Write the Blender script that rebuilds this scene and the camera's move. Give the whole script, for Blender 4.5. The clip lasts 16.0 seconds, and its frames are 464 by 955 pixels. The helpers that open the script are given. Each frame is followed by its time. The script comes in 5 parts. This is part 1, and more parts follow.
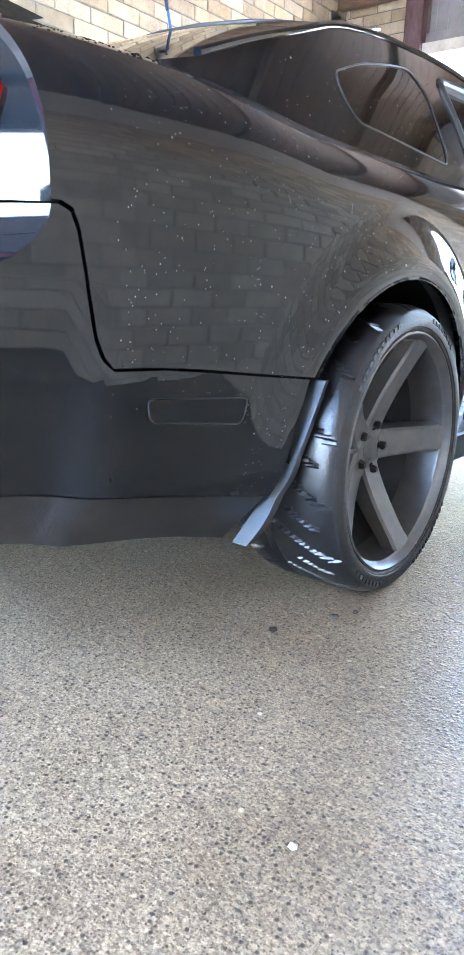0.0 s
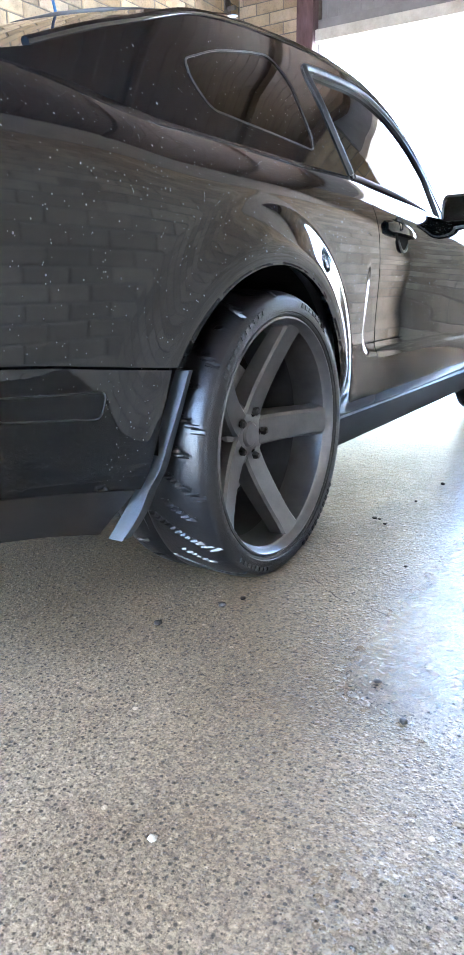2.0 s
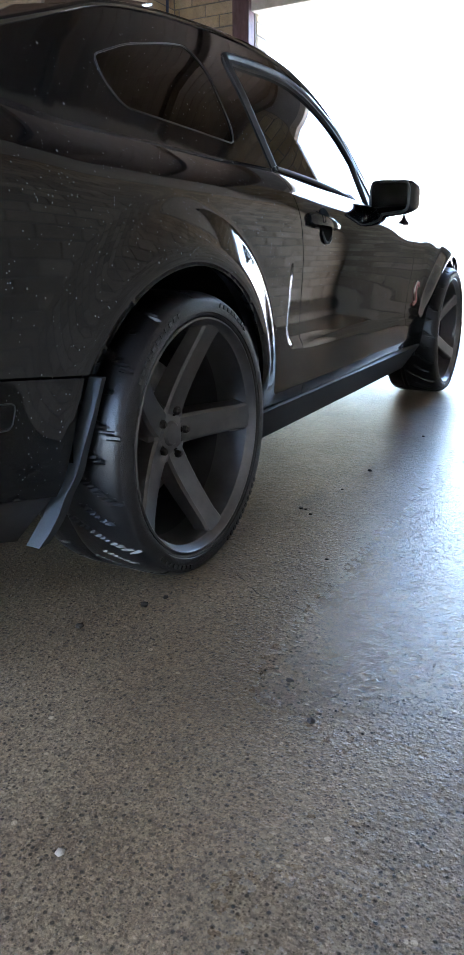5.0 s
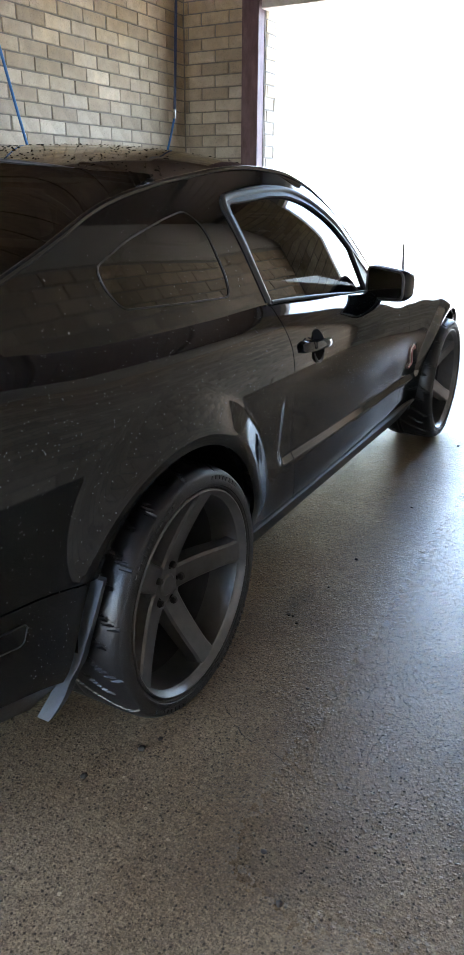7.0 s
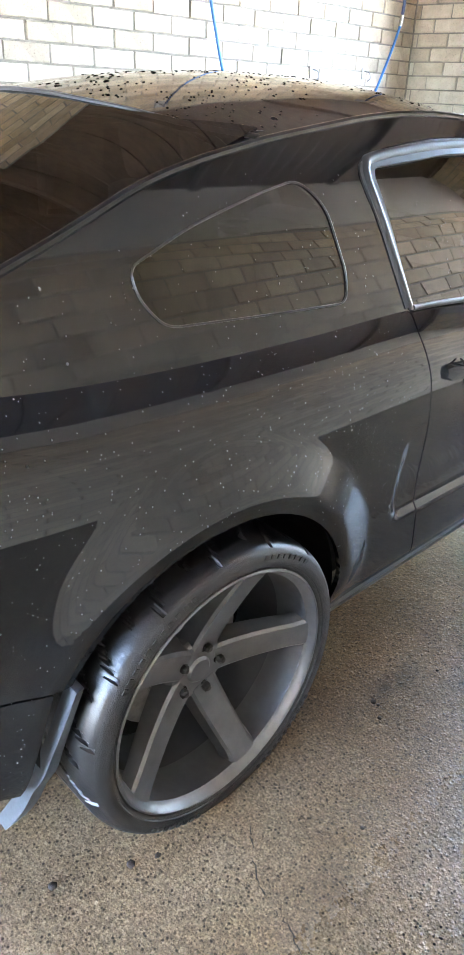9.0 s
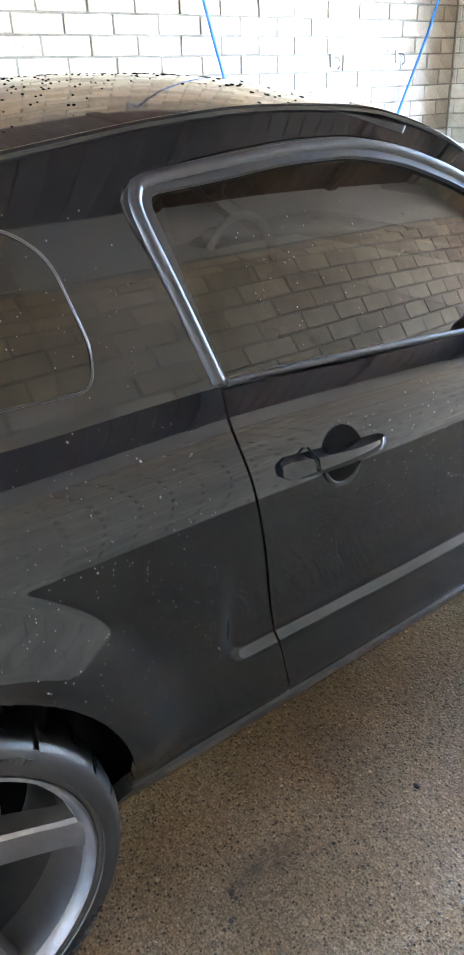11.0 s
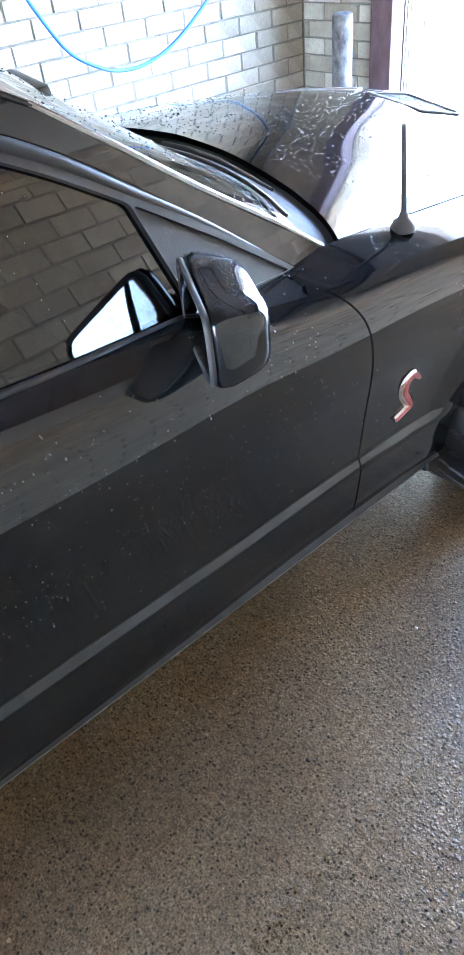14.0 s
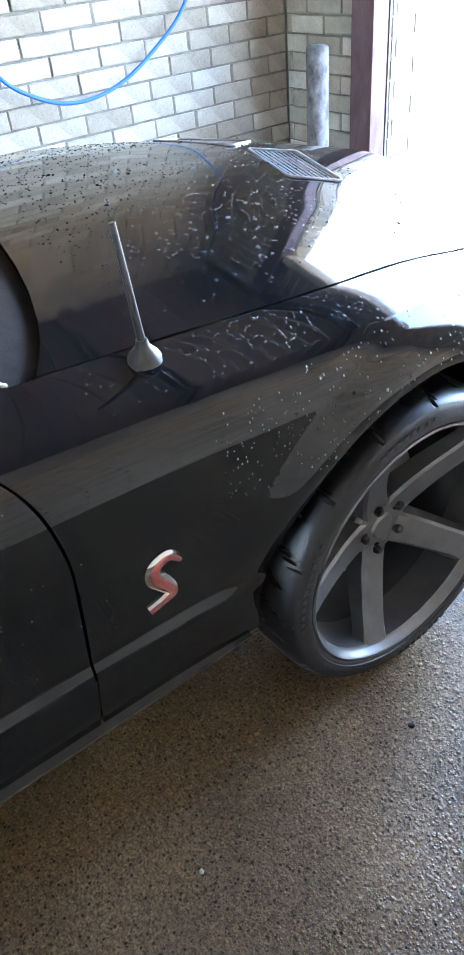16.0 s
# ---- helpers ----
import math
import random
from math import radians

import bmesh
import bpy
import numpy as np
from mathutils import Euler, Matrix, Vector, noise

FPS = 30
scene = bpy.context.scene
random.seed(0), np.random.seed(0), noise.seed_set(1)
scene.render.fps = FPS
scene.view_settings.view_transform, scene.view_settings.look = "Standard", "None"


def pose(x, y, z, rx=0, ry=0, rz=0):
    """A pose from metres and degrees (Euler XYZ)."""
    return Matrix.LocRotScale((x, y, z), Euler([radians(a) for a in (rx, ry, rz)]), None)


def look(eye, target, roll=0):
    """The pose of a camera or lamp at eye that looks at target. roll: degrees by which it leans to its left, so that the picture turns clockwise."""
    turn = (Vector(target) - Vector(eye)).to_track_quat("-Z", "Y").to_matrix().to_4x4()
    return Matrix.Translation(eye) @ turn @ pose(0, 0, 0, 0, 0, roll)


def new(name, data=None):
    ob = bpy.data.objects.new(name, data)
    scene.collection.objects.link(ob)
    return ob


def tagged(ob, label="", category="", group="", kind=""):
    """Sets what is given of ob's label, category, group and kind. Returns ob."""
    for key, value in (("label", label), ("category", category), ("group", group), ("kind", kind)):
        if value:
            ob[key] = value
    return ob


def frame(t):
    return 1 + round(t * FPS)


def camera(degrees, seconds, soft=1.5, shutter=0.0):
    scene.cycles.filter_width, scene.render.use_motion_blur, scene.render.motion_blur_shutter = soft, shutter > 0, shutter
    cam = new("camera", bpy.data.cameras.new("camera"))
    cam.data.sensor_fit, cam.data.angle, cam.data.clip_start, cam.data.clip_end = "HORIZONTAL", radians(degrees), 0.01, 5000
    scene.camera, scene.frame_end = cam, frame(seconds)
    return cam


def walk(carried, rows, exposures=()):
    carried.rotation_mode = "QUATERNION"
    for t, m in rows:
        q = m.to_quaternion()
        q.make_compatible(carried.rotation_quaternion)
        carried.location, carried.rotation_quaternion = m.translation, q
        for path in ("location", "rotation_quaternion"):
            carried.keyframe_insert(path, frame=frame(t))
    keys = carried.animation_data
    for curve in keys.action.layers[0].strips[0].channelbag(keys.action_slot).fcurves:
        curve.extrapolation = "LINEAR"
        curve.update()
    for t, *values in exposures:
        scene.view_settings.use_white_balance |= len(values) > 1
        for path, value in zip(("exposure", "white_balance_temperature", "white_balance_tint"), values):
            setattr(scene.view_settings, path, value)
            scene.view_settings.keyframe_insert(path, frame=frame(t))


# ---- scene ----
cam = camera(35.7, 16.0)
PATH = [
    (0, (1.629, -1.55, 0.691), (0.455, -0.008, 0.195), 2.1),
    (0.5, (1.665, -1.522, 0.683), (0.548, 0.061, 0.186), 2.0),
    (1, (1.701, -1.5, 0.688), (0.629, 0.109, 0.175), 1.5),
    (1.5, (1.72, -1.484, 0.689), (0.677, 0.138, 0.162), 0.7),
    (2, (1.737, -1.47, 0.691), (0.706, 0.164, 0.176), -0.5),
    (2.5, (1.787, -1.450, 0.691), (0.975, -0.130, 0.294), -1.5),
    (3, (1.784, -1.456, 0.697), (1.041, -0.096, 0.299), -0.6),
    (3.5, (1.791, -1.458, 0.698), (1.086, -0.078, 0.298), -0.0),
    (4, (1.793, -1.455, 0.699), (1.098, -0.072, 0.295), 0.0),
    (4.2, (1.804, -1.448, 0.696), (1.092, -0.072, 0.296), -0.4),
    (6.3, (1.784, -1.425, 1.142), (1.100, -0.120, 0.519), 0.6),
    (6.5, (1.792, -1.421, 1.223), (1.116, -0.112, 0.600), 1.0),
    (7, (1.830, -1.399, 1.327), (1.112, -0.096, 0.739), 0.3),
    (7.5, (1.825, -1.283, 1.357), (0.928, -0.124, 0.714), 0.1),
    (8, (1.786, -1.157, 1.402), (0.861, -0.027, 0.747), 1.3),
    (8.2, (1.767, -1.076, 1.421), (0.839, 0.023, 0.721), 1.6),
    (10.3, (1.684, -0.282, 1.427), (0.302, 0.836, 0.51), 1.3),
    (10.5, (1.692, -0.185, 1.424), (0.304, 0.923, 0.504), 0.3),
    (11, (1.739, 0.04, 1.431), (0.303, 1.067, 0.491), -2.5),
    (11.5, (1.747, 0.213, 1.444), (0.268, 1.166, 0.492), -2.2),
    (12, (1.759, 0.298, 1.528), (0.418, 1.016, 0.566), -1.8),
    (12.5, (1.816, 0.455, 1.544), (0.455, 1.108, 0.563), -4.1),
    (13, (1.813, 0.633, 1.567), (0.582, 1.438, 0.529), -3.6),
    (13.5, (1.772, 0.888, 1.508), (0.588, 1.711, 0.430), -5.2),
    (14, (1.684, 1.049, 1.476), (0.459, 1.994, 0.209), -6.5),
    (14.5, (1.696, 1.289, 1.465), (0.489, 2.246, 0.19), -5.0),
    (15, (1.682, 1.466, 1.442), (0.44, 2.391, 0.177), -5.6),
    (15.5, (1.643, 1.647, 1.42), (0.355, 2.557, 0.19), -7.0),
    (16, (1.639, 1.832, 1.396), (0.318, 2.709, 0.177), -5.9),
]
EXPOSURES = [(0, 6.85, 5670, 10), (1.0, 6.7, 5750, 10), (1.5, 6.65, 5770, 10), (2.0, 6.55, 5770, 10), (2.5, 6.15, 5820, 10), (3.0, 5.4, 5820, 10), (3.4, 4.95, 5870, 10), (4.0, 4.15, 5800, 10), (6.3, 6.12, 6350, 10), (6.6, 5.82, 6400, 10), (7, 4.95, 6450, 10), (7.5, 6.0, 6400, 11), (8, 6.6, 6370, 11), (10.5, 7.13, 6040, 10), (11.5, 7.28, 5990, 10), (12, 7.72, 5890, 10), (12.6, 7.78, 5840, 10), (13, 7.6, 5770, 10), (13.5, 7.02, 5750, 10), (14.5, 6.9, 5770, 10), (15, 6.98, 5820, 10), (15.5, 6.72, 5970, 10), (16, 6.2, 6020, 10)]
walk(cam, [(t, look(eye, target, roll)) for t, eye, target, roll in PATH], EXPOSURES)

# ---- daylight ----
world = bpy.data.worlds.new("overcast_sky")
scene.world = world
world.use_nodes = True
wn = world.node_tree.nodes
sky = wn.new("ShaderNodeTexSky")
sky.sky_type, sky.sun_disc = "NISHITA", False
sky.sun_elevation, sky.sun_rotation = radians(53), radians(262)
sky.air_density, sky.dust_density, sky.ozone_density = 1.0, 2.5, 1.0
wn["Background"].inputs["Strength"].default_value = 0.15
world.node_tree.links.new(sky.outputs[0], wn["Background"].inputs["Color"])
sun_data = bpy.data.lights.new("sun", "SUN")
sun_data.energy, sun_data.angle, sun_data.color = 2.5, radians(12), (1.0, 0.96, 0.9)
sun = new("sun", sun_data)
sun.matrix_world = look((-30, -4, 40), (0, 0, 0))


# ---- materials ----
def material(name, color, rough=0.5, metal=0.0, coat=0.0, spec=0.5):
    m = bpy.data.materials.new(name)
    m.use_nodes = True
    b = m.node_tree.nodes["Principled BSDF"]
    b.inputs["Base Color"].default_value = (*color, 1)
    b.inputs["Roughness"].default_value = rough
    b.inputs["Metallic"].default_value = metal
    b.inputs["Coat Weight"].default_value = coat
    b.inputs["Coat Roughness"].default_value = 0.03
    b.inputs["Specular IOR Level"].default_value = spec
    return m


class Nodes:
    """Short hand for building a node tree on a material's Principled shader."""

    def __init__(self, m):
        self.m, self.t = m, m.node_tree
        self.b = self.t.nodes["Principled BSDF"]
        self.pos = self.t.nodes.new("ShaderNodeTexCoord").outputs["Object"]

    def add(self, kind, **values):
        n = self.t.nodes.new(kind)
        for k, v in values.items():
            if k in n.inputs:
                n.inputs[k].default_value = v
        return n

    def link(self, a, b):
        self.t.links.new(a, b)

    def noise(self, scale, detail=4.0, rough=0.6, vec=None, stretch=None):
        n = self.add("ShaderNodeTexNoise", Scale=scale, Detail=detail, Roughness=rough)
        v = vec or self.pos
        if stretch:
            mp = self.add("ShaderNodeMapping")
            mp.inputs["Scale"].default_value = stretch
            self.link(v, mp.inputs["Vector"])
            v = mp.outputs[0]
        self.link(v, n.inputs["Vector"])
        return n.outputs["Fac"]

    def voronoi(self, scale, feature="F1", out="Distance", rand=1.0):
        n = self.t.nodes.new("ShaderNodeTexVoronoi")
        n.feature = feature
        n.inputs["Scale"].default_value = scale
        n.inputs["Randomness"].default_value = rand
        self.link(self.pos, n.inputs["Vector"])
        return n.outputs[out]

    def ramp(self, fac, *stops):
        n = self.t.nodes.new("ShaderNodeValToRGB")
        e = n.color_ramp.elements
        while len(e) < len(stops):
            e.new(0.5)
        for el, (p, c) in zip(e, stops):
            el.position = p
            el.color = (*c, 1) if isinstance(c, tuple) else (c, c, c, 1)
        self.link(fac, n.inputs[0])
        return n.outputs[0]

    def mix(self, fac, a, b, mode="MIX"):
        n = self.t.nodes.new("ShaderNodeMix")
        n.data_type, n.blend_type = "RGBA", mode
        for value, slot in ((fac, n.inputs[0]), (a, n.inputs[6]), (b, n.inputs[7])):
            if isinstance(value, bpy.types.NodeSocket):
                self.link(value, slot)
            elif isinstance(value, tuple):
                slot.default_value = (*value, 1)
            else:
                slot.default_value = value
        return n.outputs[2]

    def bump(self, height, strength, distance, chain=None):
        n = self.add("ShaderNodeBump", Strength=strength, Distance=distance)
        self.link(height, n.inputs["Height"])
        if chain is not None:
            self.link(chain, n.inputs["Normal"])
        return n.outputs[0]

    def random(self):
        return self.t.nodes.new("ShaderNodeObjectInfo").outputs["Random"]

    def island(self):
        return self.t.nodes.new("ShaderNodeNewGeometry").outputs["Random Per Island"]

    def finish(self, color=None, rough=None, normal=None):
        if color is not None:
            self.link(color, self.b.inputs["Base Color"])
        if rough is not None:
            self.link(rough, self.b.inputs["Roughness"])
        if normal is not None:
            self.link(normal, self.b.inputs["Normal"])
        return self.m


def make_paint():
    m = material("black_paint", (0.006, 0.008, 0.0105), 0.03, 0.0, 0.0, 0.5)
    n = Nodes(m)
    film = n.ramp(n.noise(3.0, 6.0, 0.7), (0.4, 0.035), (0.8, 0.11))
    return n.finish(rough=film, normal=n.bump(n.noise(9.0, 2.0), 0.012, 0.01))


def make_floor():
    """Worn concrete with fine stones laid bare, wet toward the front of the bay, where darker colour also balances the
    light.
    """
    m = material("aggregate_concrete", (0.2, 0.18, 0.15), 0.5, 0.0, 0.0, 0.5)
    n = Nodes(m)
    grit = n.noise(190.0, 4.0, 0.75)
    col = n.ramp(grit, (0.32, (0.07, 0.058, 0.045)), (0.45, (0.24, 0.202, 0.153)), (0.56, (0.40, 0.345, 0.27)), (0.68, (0.62, 0.555, 0.455)))
    cells = n.voronoi(115.0, out="Color")
    stones = n.ramp(cells, (0.0, (0.08, 0.068, 0.056)), (0.35, (0.26, 0.225, 0.183)), (0.7, (0.41, 0.36, 0.295)), (1.0, (0.60, 0.54, 0.455)))
    shape = n.ramp(n.voronoi(115.0), (0.28, 1.0), (0.5, 0.0))
    col = n.mix(n.mix(1.0, shape, (0.75, 0.75, 0.75), "MULTIPLY"), col, stones)
    big = n.ramp(n.voronoi(34.0), (0.14, 1.0), (0.18, 0.0))
    pick = n.ramp(n.noise(17.0, 1.0), (0.64, 0.0), (0.66, 1.0))
    col = n.mix(n.mix(1.0, big, pick, "MULTIPLY"), col, (0.68, 0.62, 0.53))
    pit = n.ramp(n.voronoi(105.0), (0.22, 1.0), (0.40, 0.0))
    pits = n.mix(1.0, pit, n.ramp(n.voronoi(105.0, out="Color"), (0.58, 0.0), (0.66, 0.95)), "MULTIPLY")
    col = n.mix(pits, col, (0.045, 0.037, 0.03))
    fine = n.mix(1.0, n.ramp(n.voronoi(210.0), (0.2, 1.0), (0.42, 0.0)), n.ramp(n.voronoi(210.0, out="Color"), (0.6, 0.0), (0.7, 0.85)), "MULTIPLY")
    col = n.mix(fine, col, (0.04, 0.033, 0.026))
    stain = n.ramp(n.noise(1.6, 5.0, 0.6), (0.3, (0.65, 0.575, 0.48)), (0.7, (0.90, 0.815, 0.70)))
    col = n.mix(1.0, col, stain, "MULTIPLY")
    # grains and clots a centimetre or two across
    clot = n.ramp(n.noise(70.0, 2.0, 0.5), (0.36, 0.74), (0.5, 0.98), (0.64, 1.14))
    col = n.mix(1.0, col, clot, "MULTIPLY")
    # water film: more of it toward the open front; its darkening also balances the light
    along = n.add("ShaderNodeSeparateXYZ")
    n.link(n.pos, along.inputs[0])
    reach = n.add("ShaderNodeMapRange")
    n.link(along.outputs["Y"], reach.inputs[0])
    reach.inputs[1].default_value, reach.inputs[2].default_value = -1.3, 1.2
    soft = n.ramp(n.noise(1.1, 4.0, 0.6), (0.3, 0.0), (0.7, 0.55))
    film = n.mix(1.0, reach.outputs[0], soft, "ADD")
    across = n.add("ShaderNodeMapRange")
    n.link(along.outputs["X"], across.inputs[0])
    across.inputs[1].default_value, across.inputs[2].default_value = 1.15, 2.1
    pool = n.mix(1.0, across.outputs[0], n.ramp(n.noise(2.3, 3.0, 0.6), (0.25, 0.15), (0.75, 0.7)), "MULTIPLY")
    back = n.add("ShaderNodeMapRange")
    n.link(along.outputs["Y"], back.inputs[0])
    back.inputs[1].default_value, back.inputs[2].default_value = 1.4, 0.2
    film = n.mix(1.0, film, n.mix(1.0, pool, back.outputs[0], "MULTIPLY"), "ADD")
    # an oily streak beside the sill
    mark = n.add("ShaderNodeMapping")
    n.link(n.pos, mark.inputs[0])
    mark.inputs["Location"].default_value = (-0.985 * 22, -0.62 * 6.5, 0)
    mark.inputs["Scale"].default_value = (22, 6.5, 0)
    reach_of = n.add("ShaderNodeVectorMath")
    reach_of.operation = "LENGTH"
    n.link(mark.outputs[0], reach_of.inputs[0])
    streak = n.mix(1.0, n.ramp(reach_of.outputs["Value"], (0.2, 0.75), (1.0, 0.0)), n.ramp(n.noise(30.0, 3.0, 0.6), (0.35, 0.3), (0.6, 1.0)), "MULTIPLY")
    col = n.mix(streak, col, (0.06, 0.05, 0.042))
    # wet darkening, which also leaves the rear floor paler for its stronger light
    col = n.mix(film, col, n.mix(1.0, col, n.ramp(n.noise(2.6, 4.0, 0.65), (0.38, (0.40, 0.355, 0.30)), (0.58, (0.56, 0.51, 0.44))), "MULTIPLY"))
    lane = n.add("ShaderNodeMapRange")
    n.link(along.outputs["X"], lane.inputs[0])
    lane.inputs[1].default_value, lane.inputs[2].default_value = 1.1, 1.45
    sheen = n.mix(lane.outputs[0], (0.22, 0.22, 0.22), (0.5, 0.5, 0.5))
    n.link(n.mix(film, (0.15, 0.15, 0.15), sheen), n.b.inputs["Specular IOR Level"])
    damp = n.mix(lane.outputs[0], (0.38, 0.38, 0.38), n.ramp(n.noise(45.0, 3.0, 0.6), (0.35, 0.13), (0.7, 0.2)))
    rough = n.mix(film, (0.55, 0.55, 0.55), damp)
    # stones that stand proud of the film, each a low dome of its own height
    dome = n.mix(1.0, n.ramp(n.voronoi(88.0), (0.0, 1.0), (0.5, 0.0)), n.voronoi(88.0, out="Color"), "MULTIPLY")
    small = n.mix(1.0, n.ramp(n.voronoi(190.0), (0.0, 1.0), (0.5, 0.0)), n.voronoi(190.0, out="Color"), "MULTIPLY")
    relief = n.mix(lane.outputs[0], (1.0, 1.0, 1.0), (1.4, 1.4, 1.4))
    dome, small = n.mix(1.0, dome, relief, "MULTIPLY"), n.mix(1.0, small, relief, "MULTIPLY")
    bump = n.bump(n.noise(6.0, 3.0, 0.5), 0.16, 0.012)
    bump = n.bump(n.noise(26.0, 3.0, 0.6), 0.3, 0.008, bump)
    bump = n.bump(dome, 0.45, 0.004, bump)
    bump = n.bump(small, 0.5, 0.0025, bump)
    bump = n.bump(grit, 0.5, 0.002, bump)
    return n.finish(col, rough, bump)


def make_brick(island, tint=(1.0, 1.0, 1.0)):
    m = material("pale_brick", (0.5, 0.46, 0.4), 0.75)
    n = Nodes(m)
    pick = n.island() if island else n.random()
    col = n.ramp(pick, (0.0, (0.36, 0.325, 0.27)), (0.4, (0.46, 0.425, 0.365)), (0.75, (0.53, 0.495, 0.435)), (1.0, (0.62, 0.59, 0.535)))
    blotch = n.ramp(n.noise(7.0, 6.0, 0.75), (0.3, 0.62), (0.68, 1.0))
    col = n.mix(1.0, col, blotch, "MULTIPLY")
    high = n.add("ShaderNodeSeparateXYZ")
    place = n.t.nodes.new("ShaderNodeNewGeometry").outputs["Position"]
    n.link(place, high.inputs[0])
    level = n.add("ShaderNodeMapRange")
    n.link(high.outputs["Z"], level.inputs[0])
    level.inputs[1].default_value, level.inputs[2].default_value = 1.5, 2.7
    # blotchy tan-yellow tint that strengthens with height up the wall
    high_tan = n.mix(1.0, level.outputs[0], n.ramp(n.noise(2.2, 5.0, 0.7, vec=place), (0.3, 0.35), (0.65, 1.0)), "MULTIPLY")
    col = n.mix(high_tan, col, n.mix(1.0, col, (1.12, 0.94, 0.66), "MULTIPLY"))
    specks = n.ramp(n.noise(120.0, 2.0), (0.33, 0.7), (0.42, 1.0))
    col = n.mix(1.0, col, specks, "MULTIPLY")
    col = n.mix(1.0, col, tint, "MULTIPLY")
    bump = n.bump(n.noise(60.0, 4.0), 0.35, 0.004)
    return n.finish(col, None, bump)


def make_rough(name, a, b, scale, rough, bump=0.3, metal=0.0, stretch=None):
    m = material(name, a, rough, metal)
    n = Nodes(m)
    col = n.ramp(n.noise(scale, 6.0, 0.65, stretch=stretch), (0.3, a), (0.7, b))
    return n.finish(col, None, n.bump(n.noise(scale * 8, 4.0), bump, 0.004))


def make_glass(name, tint, rough=0.0):
    m = bpy.data.materials.new(name)
    m.use_nodes = True
    t = m.node_tree
    t.nodes.remove(t.nodes["Principled BSDF"])
    clear, gloss, mix, fres = (t.nodes.new("ShaderNode" + k) for k in ("BsdfTransparent", "BsdfGlossy", "MixShader", "Fresnel"))
    clear.inputs[0].default_value = (*tint, 1)
    gloss.inputs["Roughness"].default_value = rough
    gloss.inputs["Color"].default_value = (0.95, 0.95, 0.95, 1)
    fres.inputs["IOR"].default_value = 1.55
    t.links.new(fres.outputs[0], mix.inputs[0])
    t.links.new(clear.outputs[0], mix.inputs[1])
    t.links.new(gloss.outputs[0], mix.inputs[2])
    t.links.new(mix.outputs[0], t.nodes["Material Output"].inputs[0])
    return m


PAINT = make_paint()
FLOOR = make_floor()
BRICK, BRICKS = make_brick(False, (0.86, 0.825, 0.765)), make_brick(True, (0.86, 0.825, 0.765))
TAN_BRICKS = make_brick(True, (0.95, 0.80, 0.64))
MORTAR = make_rough("mortar", (0.12, 0.107, 0.09), (0.23, 0.207, 0.175), 14.0, 0.9)
PALE_MORTAR = make_rough("pale_mortar", (0.18, 0.155, 0.125), (0.27, 0.235, 0.19), 14.0, 0.9)
GLASS = make_glass("tinted_glass", (0.04, 0.048, 0.051))
CLEAR = make_glass("windscreen_glass", (0.12, 0.13, 0.13))
TRIM = make_rough("black_plastic", (0.012, 0.012, 0.013), (0.022, 0.022, 0.024), 30.0, 0.45, 0.15)
SATIN = material("satin_black_moulding", (0.02, 0.02, 0.022), 0.42)
RUBBER = make_rough("wet_tyre_rubber", (0.004, 0.004, 0.0045), (0.009, 0.009, 0.010), 26.0, 0.35, 0.2)
TYREWALL = make_rough("dull_tyre_wall", (0.009, 0.009, 0.0095), (0.018, 0.018, 0.019), 60.0, 0.5, 0.35)
GUNMETAL = make_rough("gunmetal_alloy", (0.13, 0.137, 0.15), (0.18, 0.187, 0.2), 18.0, 0.33, 0.06, 0.75)
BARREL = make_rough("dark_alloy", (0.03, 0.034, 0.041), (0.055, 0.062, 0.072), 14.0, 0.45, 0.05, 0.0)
# pale metal that carries the sky's reflection on a wet black moulding
BRIGHT = material("bright_moulding", (0.3, 0.31, 0.32), 0.2, 0.9)
GREYPLASTIC = make_rough("grey_plastic", (0.045, 0.045, 0.048), (0.07, 0.07, 0.074), 40.0, 0.4, 0.15)
STEEL = make_rough("brake_steel", (0.2, 0.2, 0.2), (0.35, 0.34, 0.33), 30.0, 0.35, 0.1, 1.0)
CHROME = material("chrome", (0.75, 0.75, 0.77), 0.08, 1.0)
MIRROR = material("mirror_silver", (0.9, 0.92, 0.93), 0.01, 1.0)
FLAPGREY = make_rough("grey_guard", (0.035, 0.044, 0.056), (0.06, 0.074, 0.092), 20.0, 0.55, 0.2)
DARK = material("underbody_black", (0.006, 0.006, 0.006), 0.9, 0.0, 0.0, 0.08)
VENTGREY = make_rough("light_grey_plastic", (0.4, 0.42, 0.45), (0.52, 0.54, 0.57), 40.0, 0.4, 0.1)
# the brown is the brick wall's reflection, put into the base colour
COWL = make_rough("brown_black_plastic", (0.022, 0.019, 0.018), (0.034, 0.03, 0.028), 30.0, 0.6, 0.15)
COWL.node_tree.nodes["Principled BSDF"].inputs["Specular IOR Level"].default_value = 0.06
CLOTH = make_rough("black_leather", (0.012, 0.012, 0.012), (0.025, 0.025, 0.025), 40.0, 0.55)
REDLENS = material("red_lens", (0.5, 0.008, 0.01), 0.08, 0.0, 1.0)
SMOKE = material("smoked_lens", (0.010, 0.009, 0.009), 0.16)
REDENAMEL = make_rough("red_enamel", (0.30, 0.05, 0.05), (0.5, 0.16, 0.15), 160.0, 0.3, 0.4)
